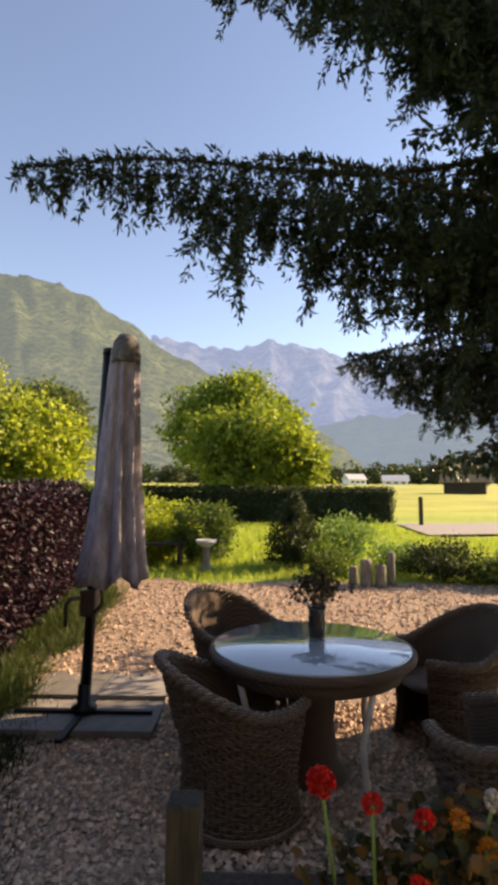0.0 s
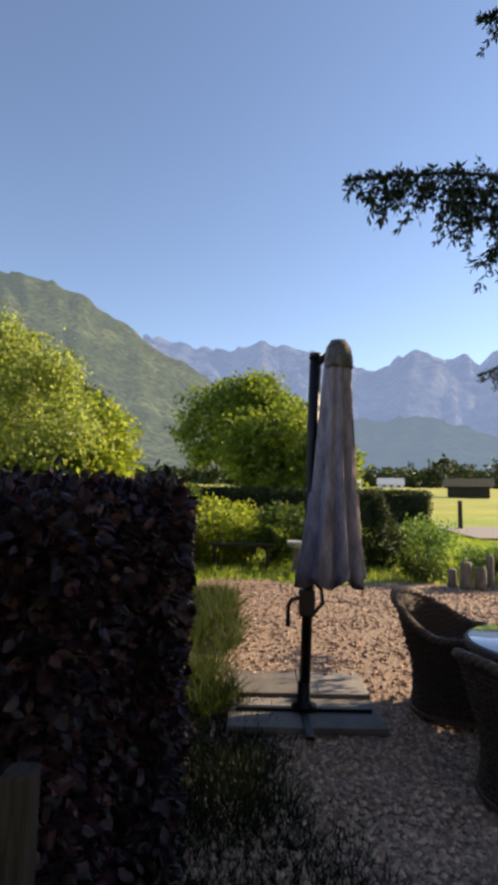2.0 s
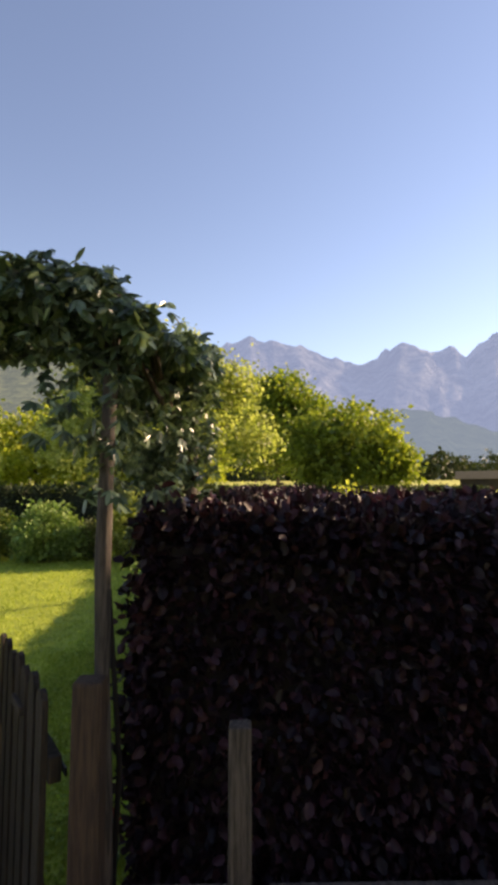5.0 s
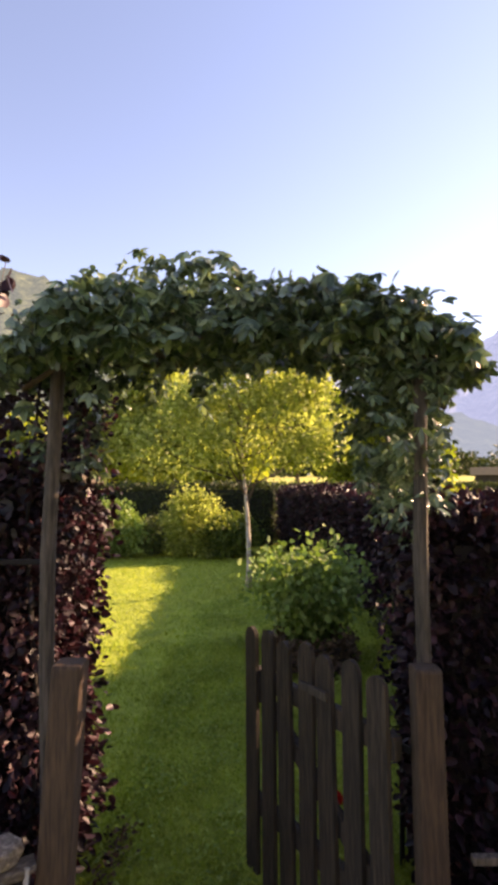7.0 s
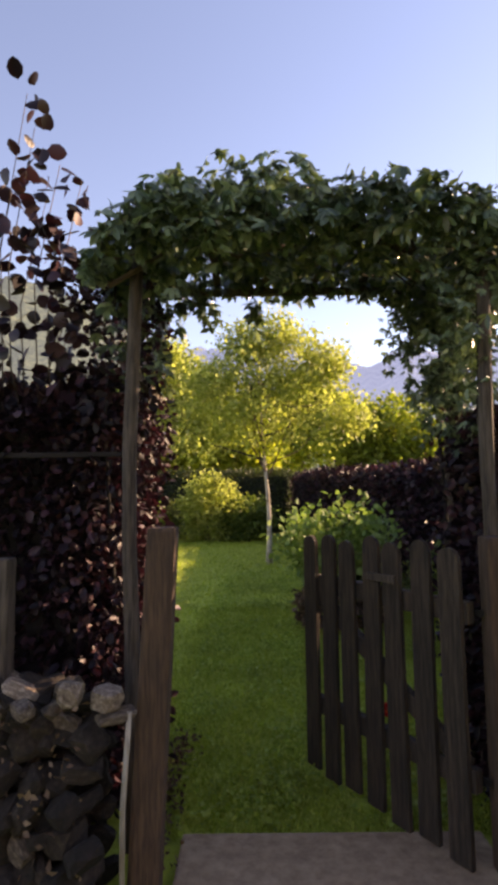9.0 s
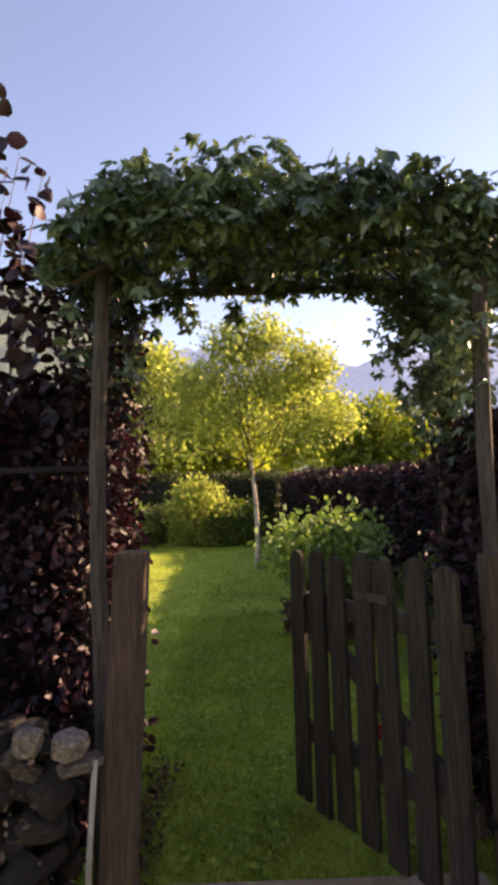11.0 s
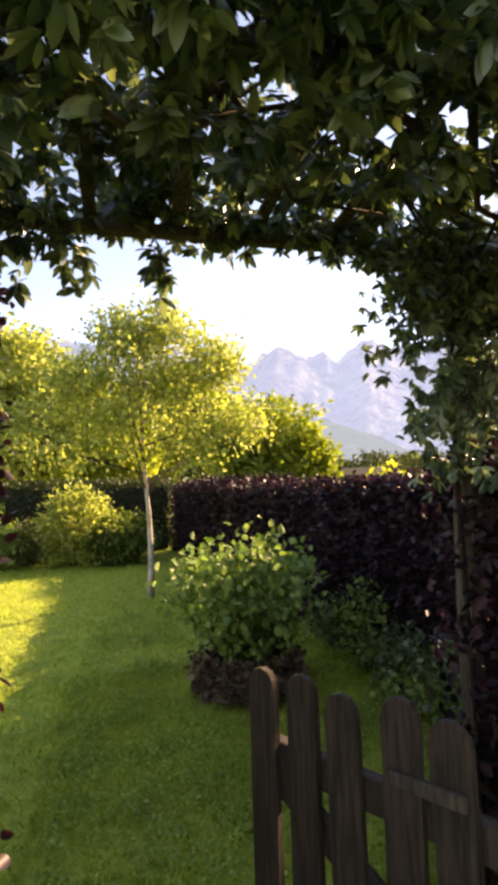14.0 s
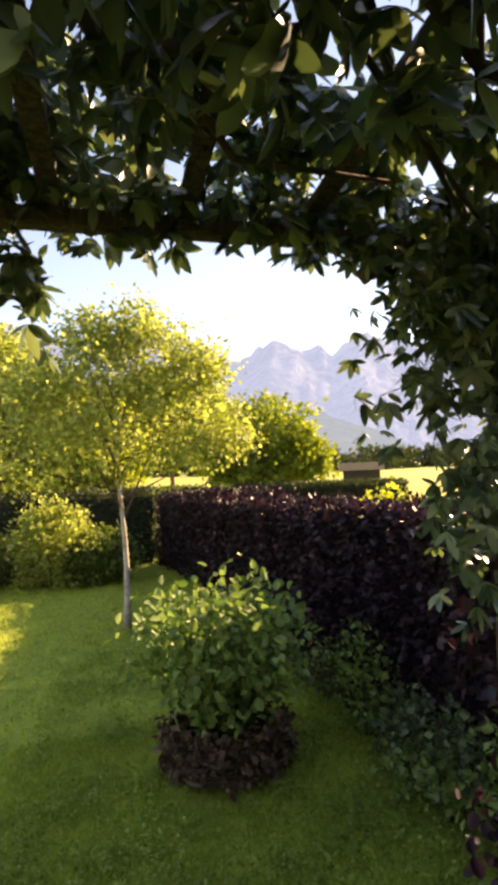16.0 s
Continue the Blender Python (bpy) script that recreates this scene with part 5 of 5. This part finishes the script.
grass("edge_grass", "rough grass along the hedge foot, coloured near-black for shade", 42000, (-0.25, 1.6, 3.6, 6.9), 0.13, 0.007, shade_blade, 0.6, lambda P: P[:, 0] < 1.3 + 0.12 * np.sin(P[:, 1] * 3.3) - 0.33 * (P[:, 1] - 3.8) + rng.normal(0, 0.1, len(P)))

hoop = [(0.25 + 0.12 * math.cos(a), 3.6 + 0.03 * math.cos(a), 0.27 * math.sin(a) * 0.42 + 0.26) for a in np.linspace(math.pi, 0, 13)]
tube("cane_hoop", [(hoop[0][0], hoop[0][1], -0.03)] + hoop + [(hoop[-1][0], hoop[-1][1], -0.03)], 0.009, bpy.data.materials["cane"], None, 6)
tagged(bpy.data.objects["cane_hoop"], "small bent pale cane hoop in the grass", "plant support")

red = thing("red_flower", (-2.93, 4.52, -0.02), "small bright red flower in the grass behind the gate", "flower")
tube("flower_stalk", [(0, 0, 0), (0.01, 0, 0.09), (0.0, 0.01, 0.17)], 0.004, bush_leaf, red, 5)
d = unit(rng.normal(size=(90, 3)) + (0, 0, 0.4))
leaves("flower_head", np.array((0, 0.01, 0.175)) + d * 0.02, d + rng.normal(0, 0.7, d.shape), 0.022, 0.02, petal_red, red, broad=True)
d = unit(rng.normal(size=(14, 3)) * (1, 1, 0.3) + (0, 0, 0.25))
leaves("leaf_tuft", d * 0.02 + (0, 0, 0.02), d, 0.07, 0.03, bush_leaf, red, broad=True)

# ---- beds round the lawn ----
shrub("round_shrub", "rounded pale green shrub before the back hedge", (-6.15, 12.6), (0.62, 0.5, 0.52), bush_leaf, 0.07, 170, 45, 0.1)
shrub("yellow_shrub", "yellow-green shrub at the end of the lawn", (-4.5, 12.6), (0.6, 0.5, 0.58), birch_leaf, 0.07, 170, 45, 0.1)
shrub("yellow_shrub", "low yellow-green shrub under the birch", (-3.75, 12.5), (0.5, 0.4, 0.4), shrub_leaf, 0.07, 130, 40, 0.09)
shrub("round_shrub", "dark leafy shrub before the back hedge", (-7.6, 12.9), (0.75, 0.5, 0.45), shrub_leaf, 0.07, 150, 45, 0.1)
shrub("border_plant", "grey-green border plant before the hedge", (-5.3, 12.9), (0.35, 0.3, 0.35), dull_leaf, 0.06, 70, 40, 0.08)
for x, y, r, h, mat_ in ((-1.74, 7.7, 0.15, 0.2, dull_leaf), (-1.68, 7.1, 0.17, 0.34, bush_leaf), (-1.6, 6.6, 0.13, 0.2, ivy_leaf), (-1.54, 6.15, 0.16, 0.27, ivy_leaf),
                        (-1.48, 5.7, 0.14, 0.34, bush_leaf), (-1.44, 5.3, 0.14, 0.2, ivy_leaf), (-1.62, 6.35, 0.2, 0.1, bush_leaf), (-1.5, 5.45, 0.2, 0.1, dull_leaf)):
    shrub("low_shrub", "loose grey-green plants at the foot of the copper hedge", (x, y), (r, r * 1.6, h), mat_, 0.055, 46, 22, 0.075, group="plants under the hedge")
shrub("yellow_shrub", "bright yellow-green shoots above the copper hedge", (-1.0, 7.9), (0.34, 0.5, 0.92), yellow_leaf, 0.06, 70, 24, 0.07)

bush = thing("garden_bush", (-2.78, 7.05, gz(7.05)), "leafy light green bush inside a woven willow ring", "bush")
P, D = [], []
for k in range(46):
    a, r = k * 2.399, 0.12 + 0.5 * math.sqrt((k + 0.5) / 46)
    e = np.array((math.cos(a) * r, math.sin(a) * r, 1.17 - 0.75 * r ** 1.6 + rng.normal(0, 0.06)))
    b = np.array((math.cos(a) * 0.1, math.sin(a) * 0.1, 0.0))
    mid = (b + e) / 2 + (0, 0, 0.12)
    tube("stem", [b, mid, e], [0.008, 0.006, 0.003], shrub_leaf, bush, 5)
    t = 0.3 + 0.7 * rng.random((60, 1))
    p = np.where(t < 0.5, b + (mid - b) * t * 2, mid + (e - mid) * (t * 2 - 1))
    P.append(p + rng.normal(0, 0.08, p.shape))
    D.append(rng.normal(0, 0.7, p.shape) + (math.cos(a) * 0.4, math.sin(a) * 0.4, 0.1))
P, D = np.concatenate(P), np.concatenate(D)
s = rng.uniform(0.042, 0.085, len(P))
leaves("foliage", P, D, s, s * 0.72, bush_leaf, bush, kind="stuff", broad=True)
ringo = thing("willow_ring", (-2.78, 7.02, gz(7.02) - 0.03), "low woven willow edging full of dry leaves", "plant edging")
for k in range(14):
    a = 2 * math.pi * k / 14
    tube("stake", [(0.37 * math.cos(a), 0.34 * math.sin(a), 0), (0.38 * math.cos(a), 0.35 * math.sin(a), 0.28 + 0.04 * math.sin(k * 2.2))], 0.012, bark, ringo, 6)
for j in range(6):
    pts = []
    for k in range(57):
        a = 2 * math.pi * k / 56
        w = 0.018 * (1 if j % 2 else -1) * math.cos(7 * a)
        pts.append(((0.375 + w) * math.cos(a), (0.345 + w) * math.sin(a), 0.04 + j * 0.038 + 0.008 * math.sin(3 * a + j)))
    tube("withy", pts, 0.014, gate_wood if j % 3 else bark, ringo, 6)
n = 1700
a = rng.random(n) * 6.28
P = np.c_[np.cos(a) * rng.uniform(0.3, 0.46, n), np.sin(a) * rng.uniform(0.28, 0.42, n), rng.uniform(0.02, 0.31, n)]
s = rng.uniform(0.035, 0.075, n)
leaves("dry_leaves", P, rng.normal(size=(n, 3)), s, s * 0.7, dead_leaf, ringo, kind="stuff")

# ---- beyond the garden ----
v, f = [], []
for i in range(41):
    t = i / 40
    x = 6.6 + 30 * t
    yc = 18.6 + 0.9 * t * 6
    for w in (-1.7, 1.9):
        v.append((x, yc + w, gz(yc + w) + 0.05))
f = [(2 * i, 2 * i + 2, 2 * i + 3, 2 * i + 1) for i in range(40)]
mesh_object("road", v, f, road_mat, None, "pale sunlit lane beside the meadow", True, "structure", "road")
for x, y, h in ((7.3, 20.0, 0.95),):
    post("field_post", "dark wooden post at the meadow edge", (x, y), gz(y) + h, 0.12, gate_wood, group="field posts")


def farmhouse(at, size, label, turn):
    x, y = at
    ob = thing("farmhouse", (x, y, gz(y) - 0.2), label, "house", "far houses", turn=turn)
    w, d, h = size
    part("wall", box_bm((-w / 2, -d / 2, 0), (w / 2, d / 2, h), 0.02), white_wall, ob)
    rv = [(-w * 0.56, -d * 0.6, h - 0.1), (w * 0.56, -d * 0.6, h - 0.1), (w * 0.56, d * 0.6, h - 0.1), (-w * 0.56, d * 0.6, h - 0.1), (-w * 0.56, 0, h + d * 0.36), (w * 0.56, 0, h + d * 0.36)]
    mesh_object("roof", rv, [(0, 1, 5, 4), (2, 3, 4, 5), (0, 4, 3), (1, 2, 5), (3, 2, 1, 0)], roof_mat, ob)
    for k in range(3):
        wx = -w * 0.3 + k * w * 0.3
        part("window", box_bm((wx - 0.5, -d / 2 - 0.03, h * 0.35), (wx + 0.5, -d / 2 + 0.02, h * 0.75), 0.01), dark_glass, ob)


farmhouse((27, 150), (5, 4, 1.7), "small white house at the meadow edge", 18)
farmhouse((38.5, 152), (6.5, 4.5, 1.3), "low white house with a pale roof", -8)
barn = thing("hay_barn", (24.3, 62, gz(62)), "small weathered hay barn with a moss-covered roof", "barn", turn=-24)
part("wall", box_bm((-2.1, -1.6, 0), (2.1, 1.6, 1.3), 0.02), gate_wood, barn)
moss = stone_material("moss_roof", [(0.3, (0.02, 0.022, 0.01)), (0.7, (0.06, 0.062, 0.03))], 3)
mesh_object("roof", [(-2.6, -2.1, 1.15), (2.6, -2.1, 1.15), (2.6, 2.1, 1.15), (-2.6, 2.1, 1.15), (-2.6, 0, 2.1), (2.6, 0, 2.1)], [(0, 1, 5, 4), (2, 3, 4, 5), (0, 4, 3), (1, 2, 5), (3, 2, 1, 0)], moss, barn)

# ---- unseen walls behind the way, added to shape the light ----
# Their heights and tones set how much light reaches gate, hedge and yard.
part("light_wall_south", box_bm((-14, -4.6, -0.1), (-2.3, -4.3, 3.0), 0.02), wall_mat, None, "unseen low pale wall added to return light to the gate", False, "structure", "wall")
timber = wood_material("unseen_wall_timber", (0.03, 0.02, 0.014), (0.09, 0.06, 0.04))
part("wall_timber", box_bm((-2.3, -1.0, -0.1), (1.7, -0.7, 6.0), 0.02), timber, None, "unseen dark wall added to keep sky light off the hedge", False, "structure", "wall")
part("light_wall_east", box_bm((1.7, -4.6, -0.1), (14, -4.3, 6.4), 0.02), wall_mat, None, "unseen tall pale wall added to block sky light over the yard", False, "structure", "wall")
